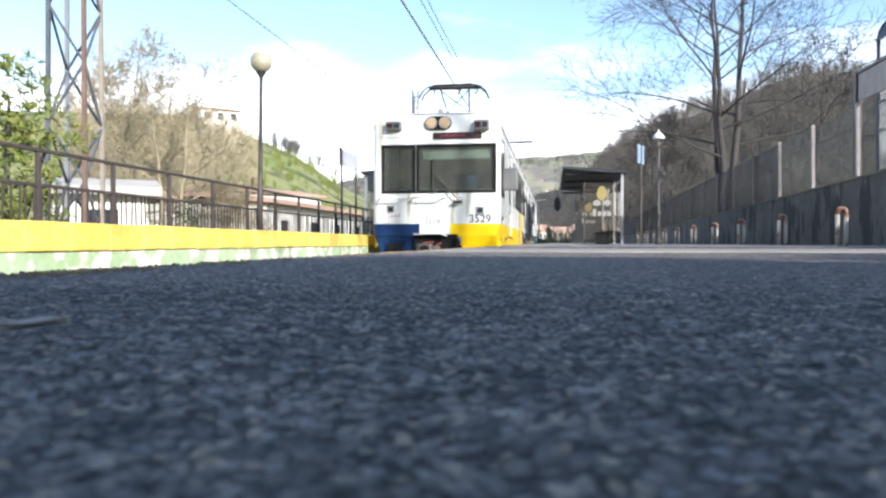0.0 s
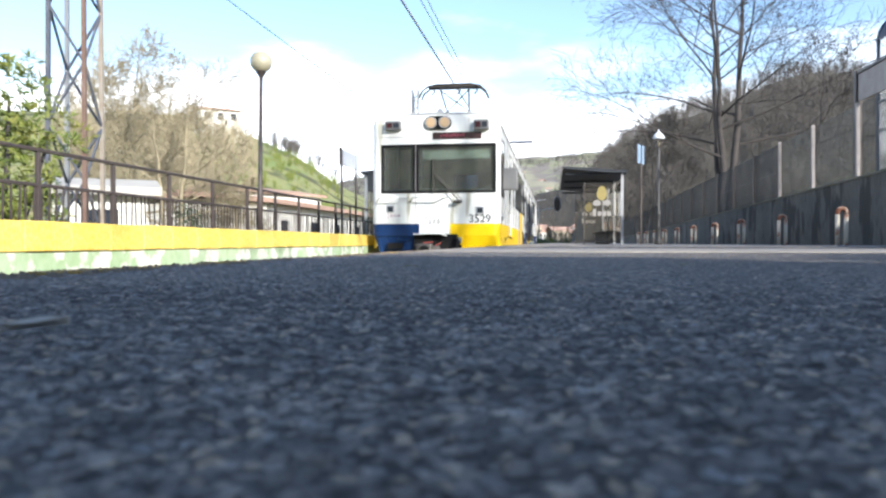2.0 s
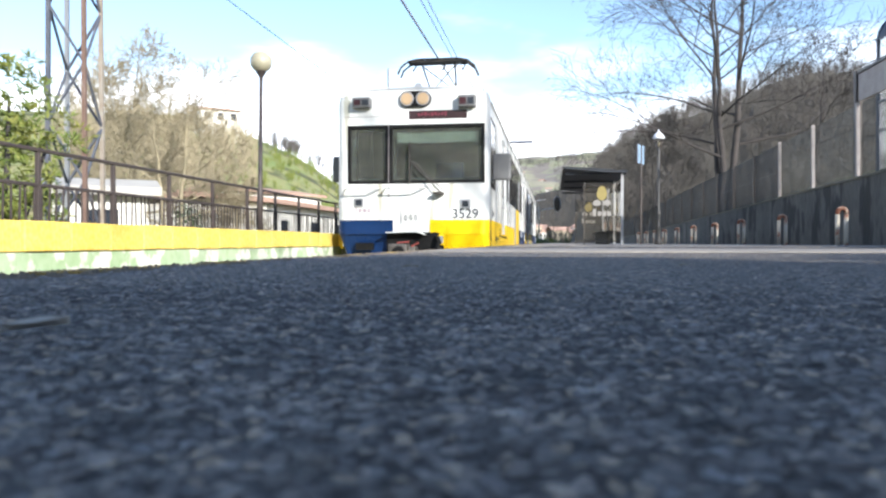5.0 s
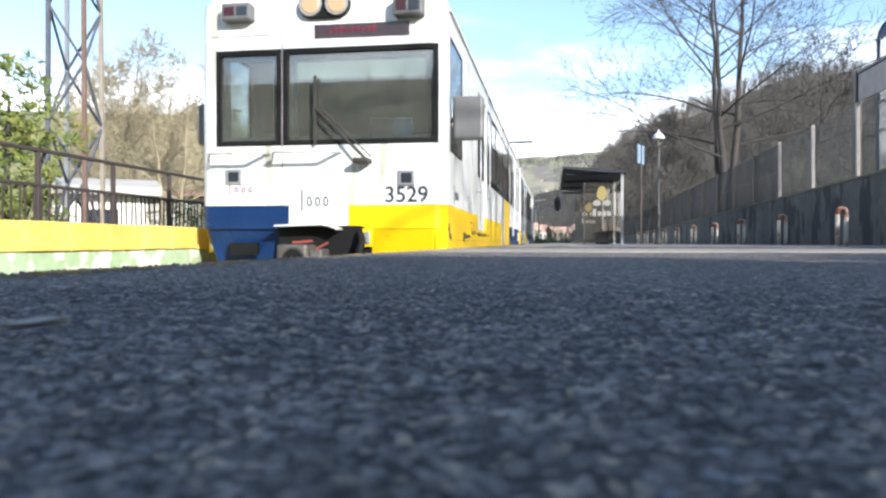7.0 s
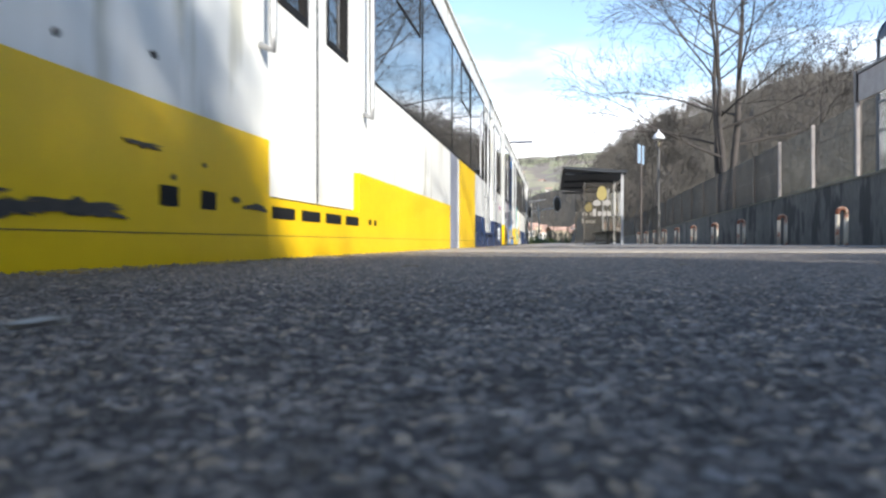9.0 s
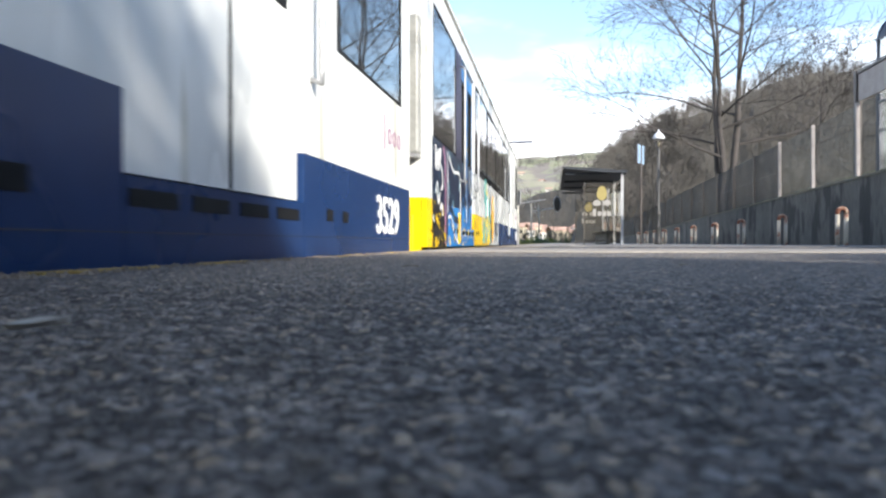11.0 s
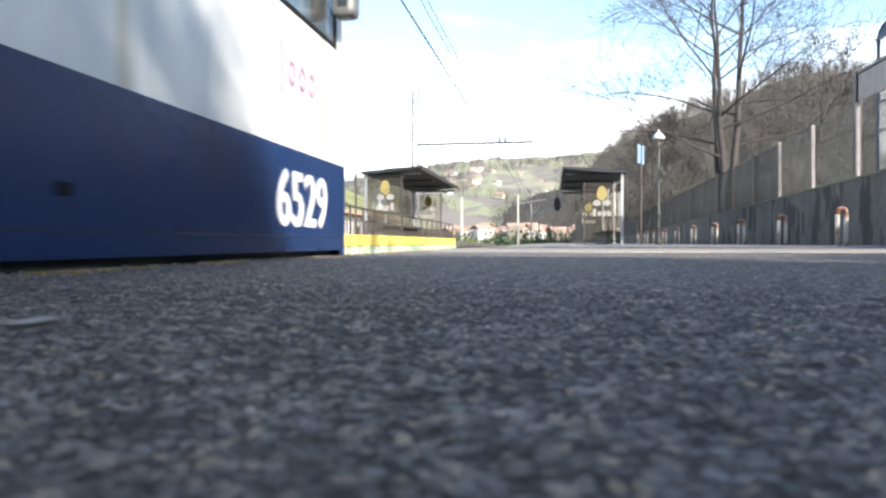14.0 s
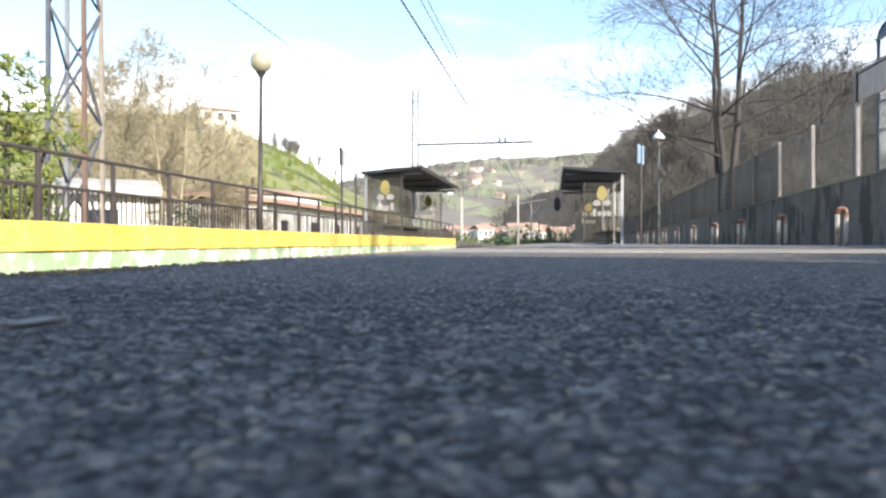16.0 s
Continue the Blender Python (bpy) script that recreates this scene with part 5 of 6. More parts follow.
    for k, (m, y, z, a, b) in enumerate(((SPRAY_TEAL, 4.95, 0.74, 0.12, 0.36), (SPRAY_TEAL, 5.4, 0.42, 0.2, 0.34), (SPRAY_TEAL, 4.95, 0.12, 0.12, 0.08), (SPRAY_TEAL, 5.72, 0.4, 0.08, 0.25),
                                         (SPRAY_PURPLE, 5.84, 0.4, 0.035, 0.3), (WALL_WHITE, 5.55, 0.12, 0.1, 0.1), (YELLOW_BODY, 5.4, 0.2, 0.14, 0.14), (SPRAY_TEAL, 4.55, 0.26, 0.1, 0.1), (SPRAY_TEAL, 4.5, 0.1, 0.12, 0.05), (SPRAY_TEAL, 4.7, 0.85, 0.07, 0.13), (YELLOW_BODY, 5.05, 0.4, 0.1, 0.12), (SPRAY_PURPLE, 4.95, 0.45, 0.07, 0.03), (SPRAY_TEAL, 5.6, 0.16, 0.12, 0.09), (YELLOW_BODY, 5.62, 0.32, 0.08, 0.03), (SPRAY_DARK, 0.5, 0.15, 0.4, 0.1), (YELLOW_BODY, 1.96, 0.27, 0.05, 0.15), (YELLOW_BODY, 1.95, 0.1, 0.09, 0.05), (WALL_WHITE, 5.75, 0.7, 0.1, 0.2), (WALL_WHITE, 5.1, 0.62, 0.05, 0.12))):
        part("sprayed_patch", patch(along(y), z, a, b, 2.7 * k + 1, 0.85, 0.003 + 0.0004 * k), m, t)
    for cy in (2.6, 3.24):
        part("sprayed_patch", patch(cy, 0.8, 0.26, 0.22, cy, 0.3, 0.003, -0.025), SPRAY_NIGHT, t)
    # junction box and jumper cable on the inner end
    j = part("junction_box", boxed(0.96, 1.23, -0.16, 0.0, 0.78, 1.9, 0.02), MIRROR_PALE, t, "pale grey junction box")
    part("box_base", boxed(0.97, 1.22, -0.15, 0.0, 0.755, 0.78), GALV, j)
    part("jumper_cable", tube(bmesh.new(), [(1.12, -0.1, 0.76), (1.12, -0.12, 0.6), (1.11, -0.13, 0.4), (1.05, -0.2, 0.16), (0.9, -0.35, 0.02), (0.7, -0.5, -0.05)], 0.022, 8), CAST, j, smooth=True)
    part("end_arch", boxed(0.9, 1.16, -0.012, 0.01, -0.1, 0.29, 0.008), YELLOW_BODY, t)
    return t


# ---- trees, hills and houses ----
def limb(bm, start, d, length, radius, depth, rnd, rise=0.05, minr=0.006, kids=7, droop=0.0):
    """A curved, tapering limb that carries smaller limbs to both sides, down to fine twigs."""
    steps = 7 if depth > 1 else 5 if depth else 3
    pts, radii, p, v = [start.copy()], [radius], start.copy(), d.normalized()
    for k in range(steps):
        bend = rise * (1 - k / steps) - droop * k / steps
        v = (v + Vector((rnd.uniform(-1, 1), rnd.uniform(-1, 1), rnd.uniform(-0.8, 0.8))) * 0.11 + Vector((0, 0, bend))).normalized()
        p = p + v * length / steps
        pts.append(p.copy())
        radii.append(max(radius * (1 - 0.8 * (k + 1) / steps), minr))
    tube(bm, pts, radii, 6 if depth > 2 else 4 if depth > 1 else 3, cap=False)
    if depth <= 0:
        return
    turn = rnd.uniform(0, 6.3)
    for c in range(kids):
        u = 0.22 + 0.78 * (c + rnd.random()) / kids
        i = min(int(u * steps), steps - 1)
        a = pts[i].lerp(pts[i + 1], u * steps - i)
        way = (pts[i + 1] - pts[i]).normalized()
        turn += 2.4 + rnd.uniform(-0.5, 0.5)
        side = way.orthogonal().normalized()
        side = Matrix.Rotation(turn, 3, way) @ side
        open_by = rnd.uniform(0.55, 0.95)
        limb(bm, a, way * math.cos(open_by) + side * math.sin(open_by), length * rnd.uniform(0.45, 0.7) * (1.15 - 0.55 * u), max(radii[i] * 0.55, minr), depth - 1, rnd, rise * 0.9, minr, max(4, kids - 1), droop)


def bare_tree(m, height, trunks, seed, label, depth=4, trunk_r=0.22, mat_trunk=None, mat_twig=None, minr=0.008, low=0.35, group="", lean=0.07, reach=0.36, boughs=8):
    """A leafless tree: slim stems that part near the ground, boughs that arch out below and rise above, fine twigs."""
    rnd = random.Random(seed)
    t = thing("bare_tree", m, label, "tree", group)
    bm, crown = bmesh.new(), bmesh.new()
    for k in range(trunks):
        a = 2 * math.pi * k / trunks + rnd.uniform(-0.4, 0.4)
        out = 0.16 * (trunks > 1)
        top = height * (1 - 0.1 * k)
        pts, radii, n = [Vector((out * math.cos(a), out * math.sin(a), -0.3))], [trunk_r * 1.25], 10
        for i in range(1, n + 1):
            u = i / n
            pts.append(Vector((math.cos(a) * (out + lean * top * u), math.sin(a) * (out + lean * top * u), top * 0.9 * u)) + Vector((rnd.uniform(-1, 1), rnd.uniform(-1, 1), 0)) * 0.008 * height)
            radii.append(max(trunk_r * (1 - 0.93 * u), minr * 1.5))
        tube(bm, pts, radii, 9, cap=False)
        turn = rnd.uniform(0, 6.3)
        for c in range(boughs):
            u = low + (0.98 - low) * (c + 0.6 * rnd.random()) / boughs
            i = min(int(u * n), n - 1)
            p = pts[i].lerp(pts[i + 1], u * n - i)
            turn += 2.4 + rnd.uniform(-0.5, 0.5)
            away = Vector((math.cos(turn), math.sin(turn), 0.15 + 1.5 * (u - low)))
            limb(crown, p, away, height * reach * (1.2 - 0.75 * (u - low) / (1 - low)) * rnd.uniform(0.8, 1.15), min(radii[i] * 0.5, 0.062), depth - 1, rnd, 0.05, minr, 7, 0.12 * (1 - u))
    part("trunk", bm, mat_trunk or BARK, t, smooth=True)
    part("crown", crown, mat_twig or BARK, t, "bare twiggy crown")
    return t


def leaf_cloud(bm, centre, radii, count, size, rnd, tuft=1, slim=0.32):
    """Leaves through an ellipsoid, singly or in tufts round twig ends."""
    for _ in range(max(1, count // tuft)):
        v = Vector((rnd.gauss(0, 1), rnd.gauss(0, 1), rnd.gauss(0, 1))).normalized() * rnd.uniform(0.3, 1.05) ** 0.6
        mid = Vector(centre) + Vector((v.x * radii[0], v.y * radii[1], v.z * radii[2]))
        way = (v + Vector((0, 0, 0.5))).normalized()
        for _ in range(tuft):
            a = Vector((rnd.uniform(-1, 1), rnd.uniform(-1, 1), rnd.uniform(-0.8, 0.6))).normalized()
            if tuft > 1:
                a = (a + way * 0.6).normalized()
            c = mid + (a * size * 0.9 if tuft > 1 else Vector())
            b = a.orthogonal().normalized()
            s = size * rnd.uniform(0.6, 1.4)
            q = [c - a * s, c + b * s * slim + a * 0.1 * s, c + a * s, c - b * s * slim + a * 0.1 * s]
            bm.faces.new([bm.verts.new(p) for p in q])


def leafy_bush(name, m, label, clumps, count, size, seed, material, trunk_h, tuft=1, slim=0.32):
    rnd = random.Random(seed)
    t = thing(name, m, label, "tree" if name.endswith("tree") else "bush")
    bm, tr = bmesh.new(), bmesh.new()
    for c, r in clumps:
        leaf_cloud(bm, c, r, int(count * r[0] * r[2]), size, rnd, tuft, slim)
        mid = Vector((c[0] * 0.3, c[1] * 0.3, trunk_h))
        tube(tr, [(rnd.uniform(-0.1, 0.1), rnd.uniform(-0.1, 0.1), -0.1), mid, Vector(c) + Vector((0, 0, -r[2] * 0.3))], [0.09, 0.06, 0.02], 6)
    part("trunk", tr, BARK, t)
    part("crown", bm, material, t)
    return t


def ridge(name, label, skyline, near, far, foot, rough, material, cols=90, rows=14, seed=0, dist_end=None):
    """A hill: foot at distance near, crest at distance far; skyline gives (tangent of azimuth from +y, tangent of elevation)."""
    bm, az = bmesh.new(), np.linspace(skyline[0][0], skyline[-1][0], cols)
    el = np.interp(az, [s[0] for s in skyline], [s[1] for s in skyline])
    g = []
    for a, e in zip(az, el):
        col = []
        for j in range(rows + 1):
            u = j / rows
            y = near + (far - near) * u
            top = e * far
            z = foot + (top - foot) * (u ** 0.85) if u < 1 else top
            z += rough * noise.noise(Vector((a * y * 0.03, y * 0.03, seed))) * min(1, 3 * u)
            col.append(bm.verts.new((a * y, y, z)))
        col.append(bm.verts.new((a * far * 1.3, far * 1.3, foot)))
        g.append(col)
    for c0, c1 in zip(g, g[1:]):
        for k in range(len(c0) - 1):
            bm.faces.new((c0[k], c1[k], c1[k + 1], c0[k + 1]))
    return tagged(part(name, bm, material, smooth=True), label, "hill", kind="structure")


def twig_wood(name, label, places, height, material, seed, twigs=16):
    """Far leafless woods: many small brushes of upright twigs."""
    rnd, bm = random.Random(seed), bmesh.new()
    for x, y, z in places:
        h = height * rnd.uniform(0.6, 1.25)
        base = Vector((x, y, z - 0.3))
        tube(bm, [base, base + Vector((0, 0, h * 0.6))], [h * 0.011, h * 0.006], 3, cap=False)
        for _ in range(twigs):
            s = base + Vector((0, 0, h * rnd.uniform(0.15, 0.6)))
            d = Vector((rnd.uniform(-1, 1) * 0.42, rnd.uniform(-1, 1) * 0.42, rnd.uniform(0.25, 0.75))) * h * 0.62
            n = d.orthogonal().normalized() * h * 0.008
            bm.faces.new([bm.verts.new(p) for p in (s - n, s + n, s + d)])
            for _ in range(2):
                e = s + d * rnd.uniform(0.3, 0.8)
                d2 = (d + Vector((rnd.uniform(-1, 1), rnd.uniform(-1, 1), rnd.uniform(-0.3, 0.6))) * h * 0.3) * 0.5
                bm.faces.new([bm.verts.new(p) for p in (e - n * 0.6, e + n * 0.6, e + d2)])
    return tagged(part(name, bm, material), label, "woods", kind="stuff")


def house(m, w, d, h, wall, label, storeys=2, roof_h=None, bays=3, cover=None):
    t = thing("house", m, label, "house", "valley houses")
    part("wall", boxed(-w / 2, w / 2, 0, d, -1.5, h), wall, t)
    rh = roof_h or 0.28 * w
    part("roof", prism(bmesh.new(), [(-0.5, h), (d / 2, h + rh), (d + 0.5, h), (d + 0.5, h + 0.25), (d / 2, h + rh + 0.25), (-0.5, h + 0.25)], "x", -w / 2 - 0.4, w / 2 + 0.4), cover or TILE, t, "tiled roof")
    for k in range(storeys):
        for j in range(bays):
            x, z = -w / 2 + w * (j + 0.5) / bays, h * (k + 0.35) / storeys
            wd = part("window", boxed(x - 0.5, x + 0.5, -0.05, 0.1, z, z + 1.2), WINDOW_DARK, t)
            part("sill", boxed(x - 0.6, x + 0.6, -0.15, 0.0, z - 0.1, z), WALL_WHITE, wd)
    return t


WEST = [(-1.13, 0.213), (-0.83, 0.201), (-0.653, 0.192), (-0.528, 0.183), (-0.424, 0.152), (-0.365, 0.128), (-0.332, 0.108), (-0.299, 0.0835), (-0.25, 0.06), (-0.2, 0.03), (-0.165, 0.0)]
EAST = [(0.02, -0.01), (0.034, 0.04), (0.05, 0.08), (0.074, 0.112), (0.104, 0.134), (0.147, 0.16), (0.197, 0.173), (0.253, 0.199), (0.302, 0.215), (0.336, 0.216), (0.379, 0.21), (0.415, 0.2), (0.627, 0.145), (1.0, 0.12)]
NORTH = [(-0.554, 0.074), (-0.299, 0.0835), (-0.218, 0.098), (-0.154, 0.107), (-0.099, 0.1143), (-0.038, 0.114), (0.015, 0.117), (0.06, 0.121), (0.104, 0.126), (0.232, 0.132), (0.6, 0.12)]


def slope_place(sky, near, far, foot, a, u):
    e = np.interp(a, [s[0] for s in sky], [s[1] for s in sky])
    y = near + (far - near) * u
    return (a * y, y, foot + (e * far - foot) * u ** 0.85)


def hills():
    ridge("hill_west", "sunlit hillside with pale scrub and grass", WEST, 55, 140, -2, 1.2,
          mat("scrub_slope", (0.12, 0.19, 0.045), (0.27, 0.23, 0.11), rough=0.95, big=0.06, fine=0.7, bump=0.5, spot=(0.07, 0.075, 0.03), spot_at=0.57, spot_scale=0.16), seed=1)
    ridge("hill_east", "dark wooded hillside with brown winter trees", EAST, 75, 190, 0, 1.5,
          mat("wood_floor", (0.028, 0.026, 0.02), (0.06, 0.05, 0.038), rough=0.95, big=0.05, fine=0.5, bump=0.3), seed=5)
    # distance haze is put into the slope's colours, paler and greyer
    ridge("hill_north", "distant green and brown farming hillside", NORTH, 420, 1100, 6, 7,
          mat("hazed_farm_slope", (0.21, 0.24, 0.12), (0.28, 0.25, 0.19), rough=0.95, big=0.016, fine=0.2, bump=0.3, spot=(0.19, 0.165, 0.14), spot_at=0.52, spot_scale=0.03), cols=140, rows=36, seed=9)
    ridge("hill_middle", "dark wooded slope above the valley town", [(-0.16, 0.0), (-0.125, 0.012), (-0.099, 0.023), (-0.061, 0.05), (-0.023, 0.065), (0.015, 0.0725), (0.05, 0.084), (0.12, 0.1), (0.2, 0.1)], 385, 490, -2, 3, bpy.data.materials["wood_floor"], seed=13)
    bm = prism(bmesh.new(), [(-45, -1.0), (-70, 6), (-110, 20), (-180, 44), (-260, -1.0)], "x", -260, 240)
    tagged(part("hill_south", bm, bpy.data.materials["scrub_slope"]), "wooded hillside behind the station", "hill", kind="structure")
    rnd = random.Random(11)
    def spots(sky, near, far, foot, n, lo, hi, a0, a1):
        return [slope_place(sky, near, far, foot, rnd.uniform(a0, a1), rnd.uniform(lo, hi)) for _ in range(n)]
    twig_wood("east_woods", "brown leafless woods on the hillside", spots(EAST, 75, 190, 0, 1900, 0.0, 1.0, 0.04, 0.5), 6.0, BROWN_TWIG, 1, 12)
    twig_wood("west_scrub", "pale leafless scrub and saplings on the slope", spots(WEST, 55, 140, -2, 420, 0.0, 0.75, -0.72, -0.42), 5.0, TWIG, 2, 14)
    twig_wood("crest_trees", "bare trees along the hill crest", spots(WEST, 55, 140, -2, 26, 0.85, 0.98, -0.40, -0.35) + spots(WEST, 55, 140, -2, 6, 0.9, 0.97, -0.35, -0.3), 4.0, BROWN_TWIG, 3, 26)
    twig_wood("slope_bushes", "green bushes and brambles on the slope", spots(WEST, 55, 140, -2, 420, 0.0, 0.9, -0.72, -0.3), 2.0, LEAF, 12, 40)
    twig_wood("south_woods", "leafless woods behind the station", [(x, y, np.interp(-y, [45, 70, 110, 180], [-1, 6, 20, 44])) for x, y in ((rnd.uniform(-140, 120), rnd.uniform(-150, -55)) for _ in range(420))], 9.0, BROWN_TWIG, 15, 16)
    twig_wood("bank_scrub", "leafless scrub on the bank behind the fence", [(x, y, np.interp(x, [7, 9.5, 14, 30], [0.7, 1.0, 2.0, 7.0])) for x, y in ((rnd.uniform(7.6, 24), rnd.uniform(20, 75)) for _ in range(150))], 3.2, BROWN_TWIG, 7, 16)
    twig_wood("valley_trees", "bare garden trees among the town houses", [(a * y, y, -1.0) for a, y in ((rnd.uniform(-0.15, 0.05), rnd.uniform(160, 330)) for _ in range(130))], 6.0, BROWN_TWIG, 19, 14)
    twig_wood("middle_woods", "dark leafless woods above the town", [(p[0], p[1], p[2]) for p in (slope_place([(-0.16, 0.0), (-0.099, 0.023), (-0.061, 0.05), (-0.023, 0.065), (0.05, 0.084), (0.12, 0.1)], 385, 490, -2, rnd.uniform(-0.1, 0.08), rnd.uniform(0.1, 1.0)) for _ in range(420))], 7, BROWN_TWIG, 6, 9)
    twig_wood("north_woods", "distant brown copses and hedgerows", [p for k in range(120) for p in (lambda a, u: [slope_place(NORTH, 420, 1100, 6, a + 0.012 * rnd.gauss(0, 1), min(max(u + 0.012 * rnd.gauss(0, 1), 0.01), 1)) for _ in range(14)])(rnd.uniform(-0.3, 0.16), rnd.random() ** 0.8)], 11, BROWN_TWIG, 4, 8)


def houses():
    house(pose(-14.6, 51, -1.0, 0, 0, 90), 30, 8, 3.1, WALL_WHITE, "long white shed with a red tiled roof", 1, 0.4, 6)
    house(pose(-55.5, 117, 17.4, 0, 0, 38), 6.5, 6, 5.0, WALL_WHITE, "pale house high on the hillside", 2, 0.5, 3)
    house(pose(-26, 68, 1.5, 0, 0, 70), 12, 7, 3.2, WALL_WHITE, "white house with low red roof", 1, 0.6, 4)
    house(pose(-20.8, 37, -1.0, 0, 0, 30), 6, 5, 3.2, WALL_WHITE, "small white house behind the railing", 1, 0.3, 2, PAVING)
    house(pose(-13.6, 20.5, -1.0, 0, 0, 35), 2.6, 2.4, 2.5, WALL_WHITE, "small white hut behind the railing", 1, 0.35, 1, PAVING)
    rnd = random.Random(17)
    tones = (WALL_WHITE, WALL_CREAM, WALL_WHITE)
    for k in range(30):
        a, u = rnd.choice((rnd.uniform(-0.15, -0.1), rnd.uniform(-0.15, 0.06))), rnd.uniform(0.14, 0.62)
        x, y, z = slope_place(NORTH, 420, 1100, 6, a, u)
        house(pose(x, y, z - 2, 0, 0, rnd.uniform(-40, 40)), rnd.uniform(4, 7), 5, rnd.uniform(3.4, 5.5), tones[k % 3], "pale farmhouse on the distant slope", 2, 1.2, 3)
    for k in range(44):
        a, y = rnd.uniform(-0.15, 0.05), rnd.uniform(300, 382)
        house(pose(a * y, y, -1.0, 0, 0, rnd.uniform(-50, 50)), rnd.uniform(4, 8), 6, rnd.uniform(3.5, 8.5), tones[(k + 1) % 3], "pale town house with red roof in the valley", 2, 1.6, 3)
    for a, y, h in ((-0.048, 120, 9), (-0.03, 150, 9), (-0.02, 170, 10), (-0.125, 95, 7)):
        mt = thing("far_mast", pose(a * y, y, -1.0), "thin grey line mast in the valley", "mast", "far masts")
        part("pole", tube(bmesh.new(), [(0, 0, 0), (0, 0, h)], [0.22, 0.14], 6), PAVING, mt)
        part("arm", tube(bmesh.new(), [(0, 0, h - 1.6), (4.5, 0, h - 0.9)], 0.07, 5), GALV, mt)
    for k in range(20):
        a, y = -0.13 + 0.0095 * k + rnd.uniform(-0.004, 0.004), rnd.uniform(85, 200)
        leafy_bush("valley_bush", pose(a * y, y, -1.0), "green shrub beside the line", [((0, 0, 1.0), (1.3, 1.0, 1.1)), ((0.9, 0, 0.7), (0.9, 0.8, 0.8))], 160, 0.2, 100 + k, LEAF if k % 3 else DARK_LEAF, 0.5)


def big_trees():
    bare_tree(pose(7.95, 36.0, 0.8), 17.5, 3, 21, "tall bare multi stemmed tree behind the wire fence", 4, 0.19, minr=0.007, low=0.24, lean=0.055, reach=0.4, boughs=10)
    bare_tree(pose(14.4, 44.0, 1.9), 9.5, 1, 33, "bare dark tree on the bank", 4, 0.15, minr=0.009, low=0.3, boughs=11)
    bare_tree(pose(9.0, 62.0, 0.9), 9.5, 2, 35, "slim bare tree on the bank", 4, 0.1, minr=0.012, low=0.2)
    bare_tree(pose(7.6, 55.0, 0.7), 8.5, 2, 37, "slim bare tree by the lantern post", 4, 0.09, minr=0.012, low=0.2, mat_twig=BROWN_TWIG)
    for x, y, h, s in ((-20.5, 32, 11.5, 3), (-17.0, 31, 9.8, 5), (-24, 38, 12, 8), (-27, 42, 11, 14), (-20.5, 37, 9.0, 12), (-15.6, 34, 4.4, 15)):
        bare_tree(pose(x, y, -1.0), h, 2, 50 + s, "pale bare spreading tree beyond the railing", 4, 0.13, TWIG, TWIG, minr=0.011, low=0.2, group="pale bare trees", lean=0.1, reach=0.34, boughs=7)
    clumps = [((0.1, 0, 3.3), (0.6, 0.7, 0.5)), ((0.5, 0.3, 2.6), (0.6, 0.7, 0.5)), ((-0.7, 0.4, 2.6), (0.7, 0.8, 0.5)), ((0.3, -0.3, 1.9), (0.8, 0.8, 0.5)), ((-1.0, 0, 1.5), (0.9, 0.9, 0.6)), ((0.5, 0, 1.2), (0.5, 0.6, 0.5))]
    leafy_bush("laurel_tree", pose(-8.15, 9.9, -0.9), "leafy green laurel beside the lattice pylon", clumps, 2700, 0.075, 6, LEAF, 1.0, 9, 0.17)
    leafy_bush("laurel_bush", pose(-8.6, 9.2, -0.9), "yellow green leafy bush behind the railing", [((0, 0, 1.5), (1.1, 0.9, 0.7)), ((-0.4, 0, 2.3), (0.7, 0.8, 0.5)), ((0.7, 0, 0.9), (0.9, 0.7, 0.6))], 2400, 0.075, 7, LEAF, 0.6, 9, 0.17)
    leafy_bush("ivy_bush", pose(-7.0, 13.3, -0.9), "small dark green ivy bush by the railing", [((0, 0, 1.3), (0.3, 0.3, 0.45)), ((-0.15, 0, 0.8), (0.35, 0.3, 0.4))], 2400, 0.045, 8, DARK_LEAF, 0.4)
    # unseen house and trees, added behind the camera to shade the near platform
    rnd = random.Random(31)
    # added evergreens: dense below for full shade, sparse on top for dapples
    for k, x in enumerate((2.6, 4.3, 6.0, 7.9, 9.8, 11.7, 13.6)):
        y, top = -4.3 + rnd.uniform(-0.4, 0.4), 4.7 + rnd.uniform(-0.5, 0.4)
        crown = [((0, 0, 2.0), (1.25, 0.8, 1.0)), ((0.2, 0, 2.9), (1.2, 0.8, 0.8)), ((-0.3, 0.1, top - 1.4), (0.9, 0.7, 0.55)), ((0, 0, 1.1), (1.1, 0.7, 0.7))]
        loose = thing("loose_shrub", pose(x + rnd.uniform(-0.5, 0.5), y - 0.9, 0.0 if x < 6.5 else 0.6), "unseen open evergreen shrub added for dappled shade", "bush", "loose shrubs")
        stem, sprays = bmesh.new(), bmesh.new()
        for _ in range(7):
            tip = Vector((rnd.uniform(-1, 1), rnd.uniform(-0.6, 0.6), top + rnd.uniform(-1.3, 0.25)))
            tube(stem, [(0, 0, -0.1), (tip.x * 0.4, tip.y * 0.4, 2.0), tip], [0.05, 0.03, 0.01], 5)
            leaf_cloud(sprays, tip - Vector((0, 0, 0.3)), (0.3, 0.3, 0.45), 34, 0.09, rnd)
        part("trunk", stem, BARK, loose)
        part("crown", sprays, DARK_LEAF, loose)
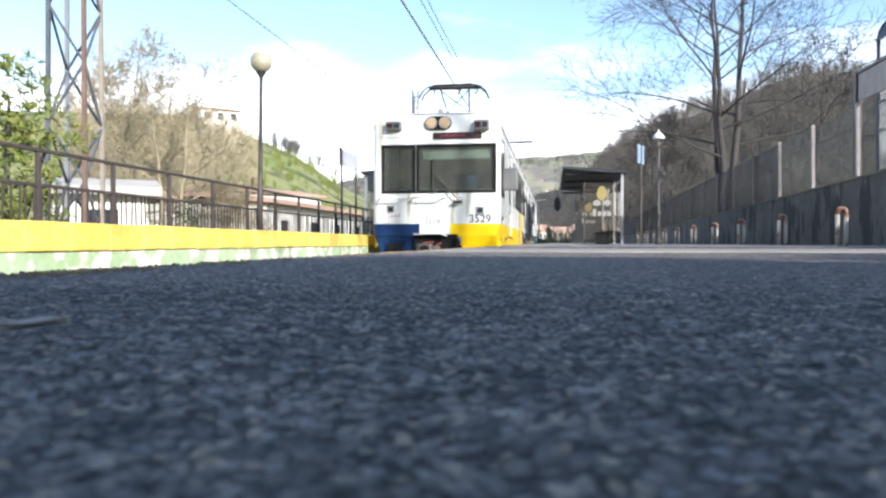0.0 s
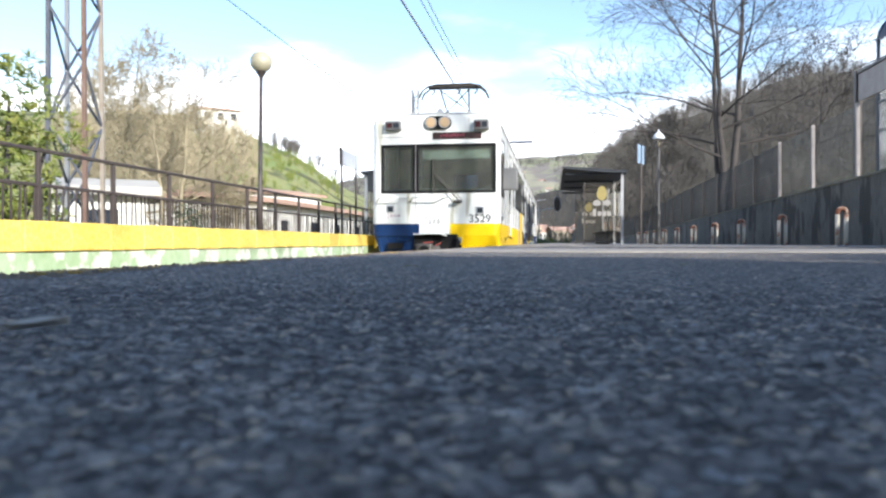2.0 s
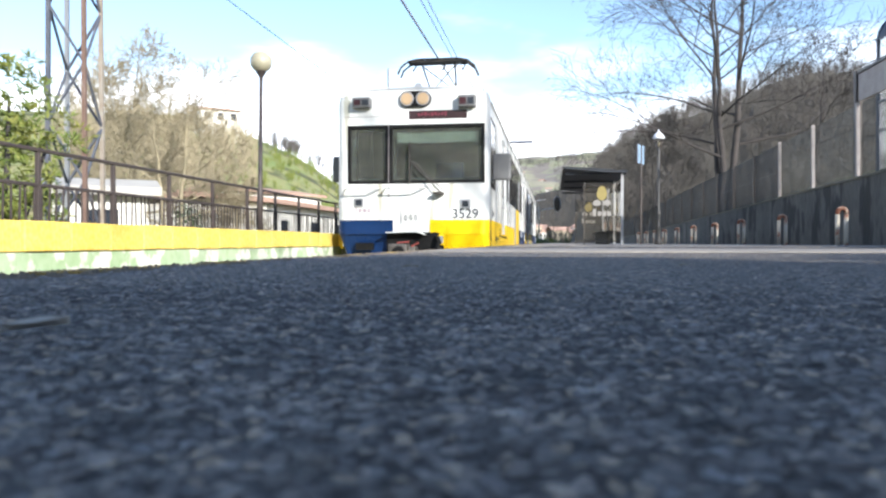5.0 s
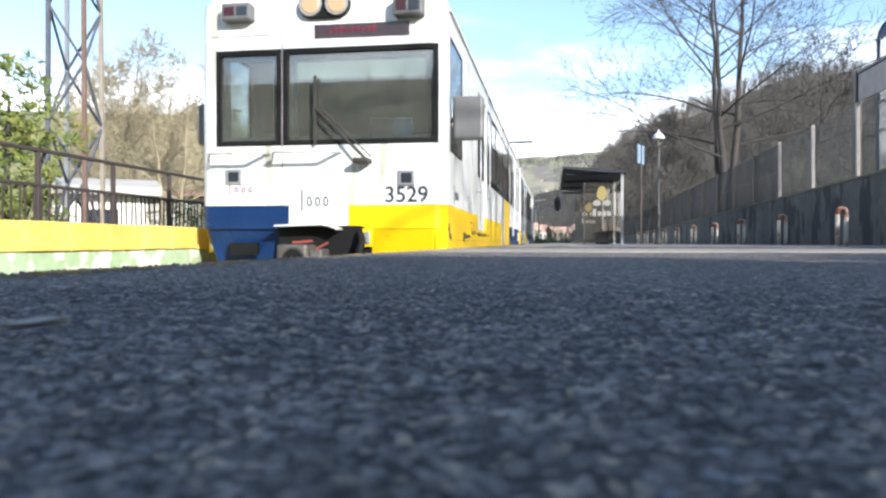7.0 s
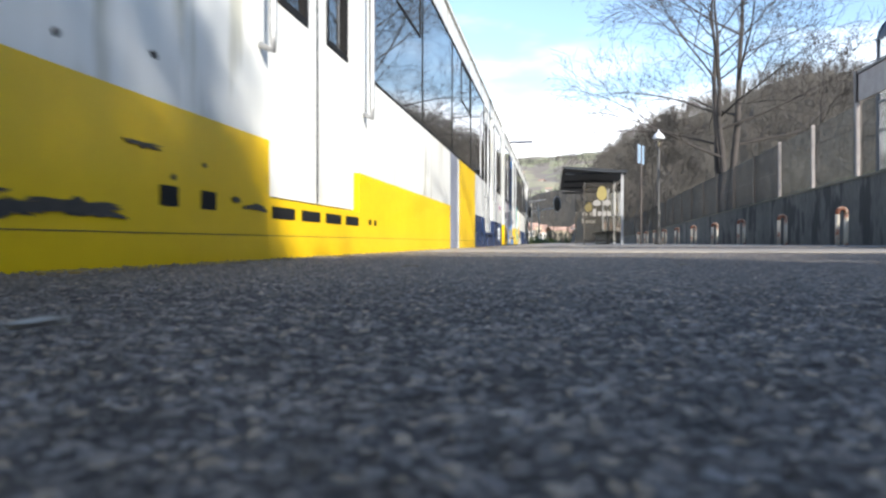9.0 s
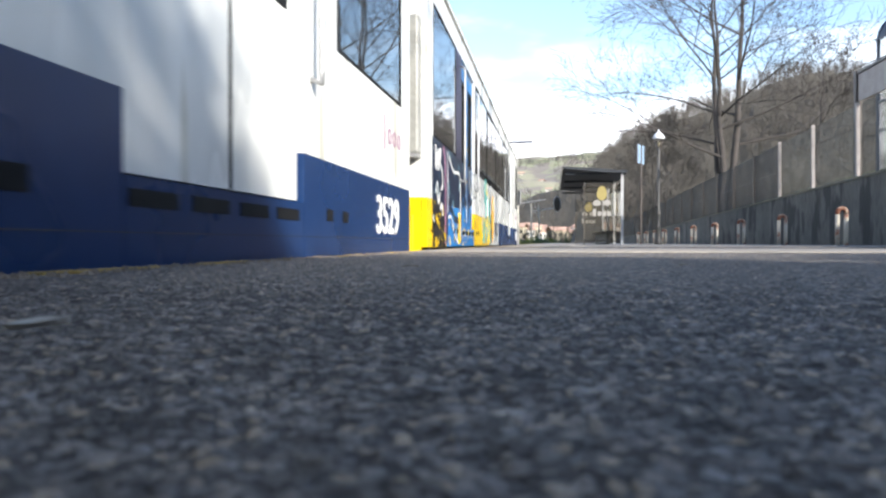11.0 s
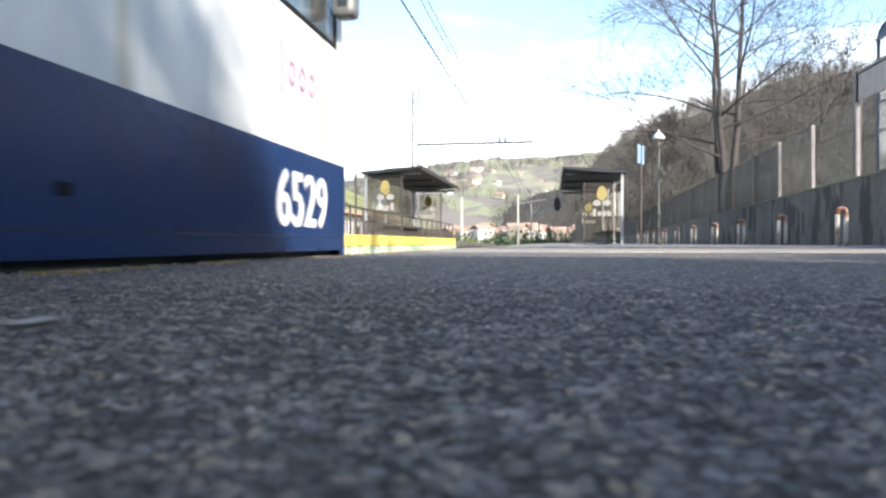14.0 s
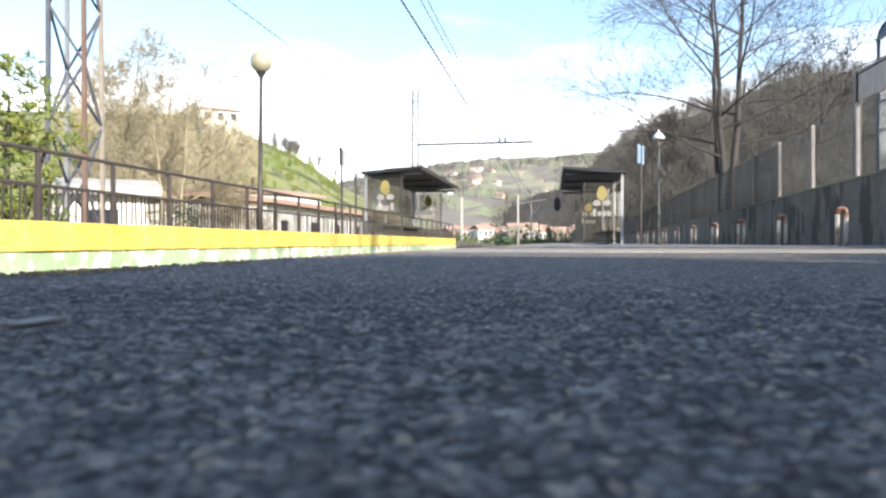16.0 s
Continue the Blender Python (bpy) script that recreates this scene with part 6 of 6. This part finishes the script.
        leafy_bush("cypress_hedge_tree", pose(x, y, 0.0 if x < 6.5 else 0.6), "unseen dense evergreen tree added to shade the platform", crown, 1500, 0.11, 40 + k, DARK_LEAF, 0.8)
    # out of view; added so its crown dapples the standing train's front
    bare_tree(pose(8.6, 1.6, 0.9), 12.5, 2, 71, "unseen bare tree on the bank, added to shade the train", 3, 0.2, minr=0.012, low=0.25)
    # invented house out of view, added to keep low sun off the platform
    st = thing("station_house", pose(1.5, -17.6, 0), "unseen cream house with red tiled roof, added for shade", "house")
    part("wall", boxed(0, 13.5, 0, 11, -0.4, 4.0), WALL_CREAM, st)
    part("roof", prism(bmesh.new(), [(-0.5, 4.0), (5.5, 6.0), (11.5, 4.0), (11.5, 4.2), (5.5, 6.2), (-0.5, 4.2)], "x", -0.5, 14.0), TILE, st)
    for k in range(4):
        part("window", boxed(1.3 + 3.1 * k, 2.5 + 3.1 * k, 10.95, 11.03, 1.0, 2.6), WINDOW_DARK, st)
        part("shutter", boxed(1.3 + 3.1 * k, 2.5 + 3.1 * k, 10.95, 11.03, 2.9, 3.6), WINDOW_DARK, st)


def motions():
    """The train stands, starts, passes and leaves."""
    rows = [(0, 14.28), (1.5, 14.28), (2.0, 14.25), (2.5, 14.15), (3.0, 13.94), (3.5, 13.66), (4.0, 13.27), (4.5, 12.65), (5.2, 11.5), (5.8, 10.25), (6.3, 9.0), (6.6, 8.2), (7.0, 7.05), (7.5, 5.36), (8.0, 3.61),
            (8.4, 2.06), (8.7, 0.77), (9.0, -0.42), (9.2, -1.26), (9.9, -4.4), (10.6, -7.85), (11.3, -11.43), (11.6, -13.01), (12.0, -15.3), (12.4, -17.72), (12.8, -20.07),
            (13.1, -21.83), (13.5, -24.2), (13.8, -26.03), (14.0, -27.27), (14.2, -28.52), (14.6, -31.1), (15.2, -35.1), (16.0, -40.7)]
    walk(car_a, [(t, pose(-2.305, p, 0)) for t, p in rows])
    walk(car_b, [(t, pose(-2.305, p + 15.85, 0)) for t, p in rows])


ground()
near_platform()
left_platform()
right_wall()
hills()
car_a = front_car()
car_b = rear_car()
shelter(pose(0.27, 24.2, 0), 1, "dark roofed glass shelter on the near platform", 9.2, 2.46, True)
shelter(pose(-4.16, 23.35, 0.2), -1, "dark roofed glass shelter on the far platform", 8.3, 2.27)
globe_lamp()
platform_sign()
lantern()
overhead()
houses()
big_trees()
footbridge_side()
litter()
bollards()
wire_fence()
railing()
motions()
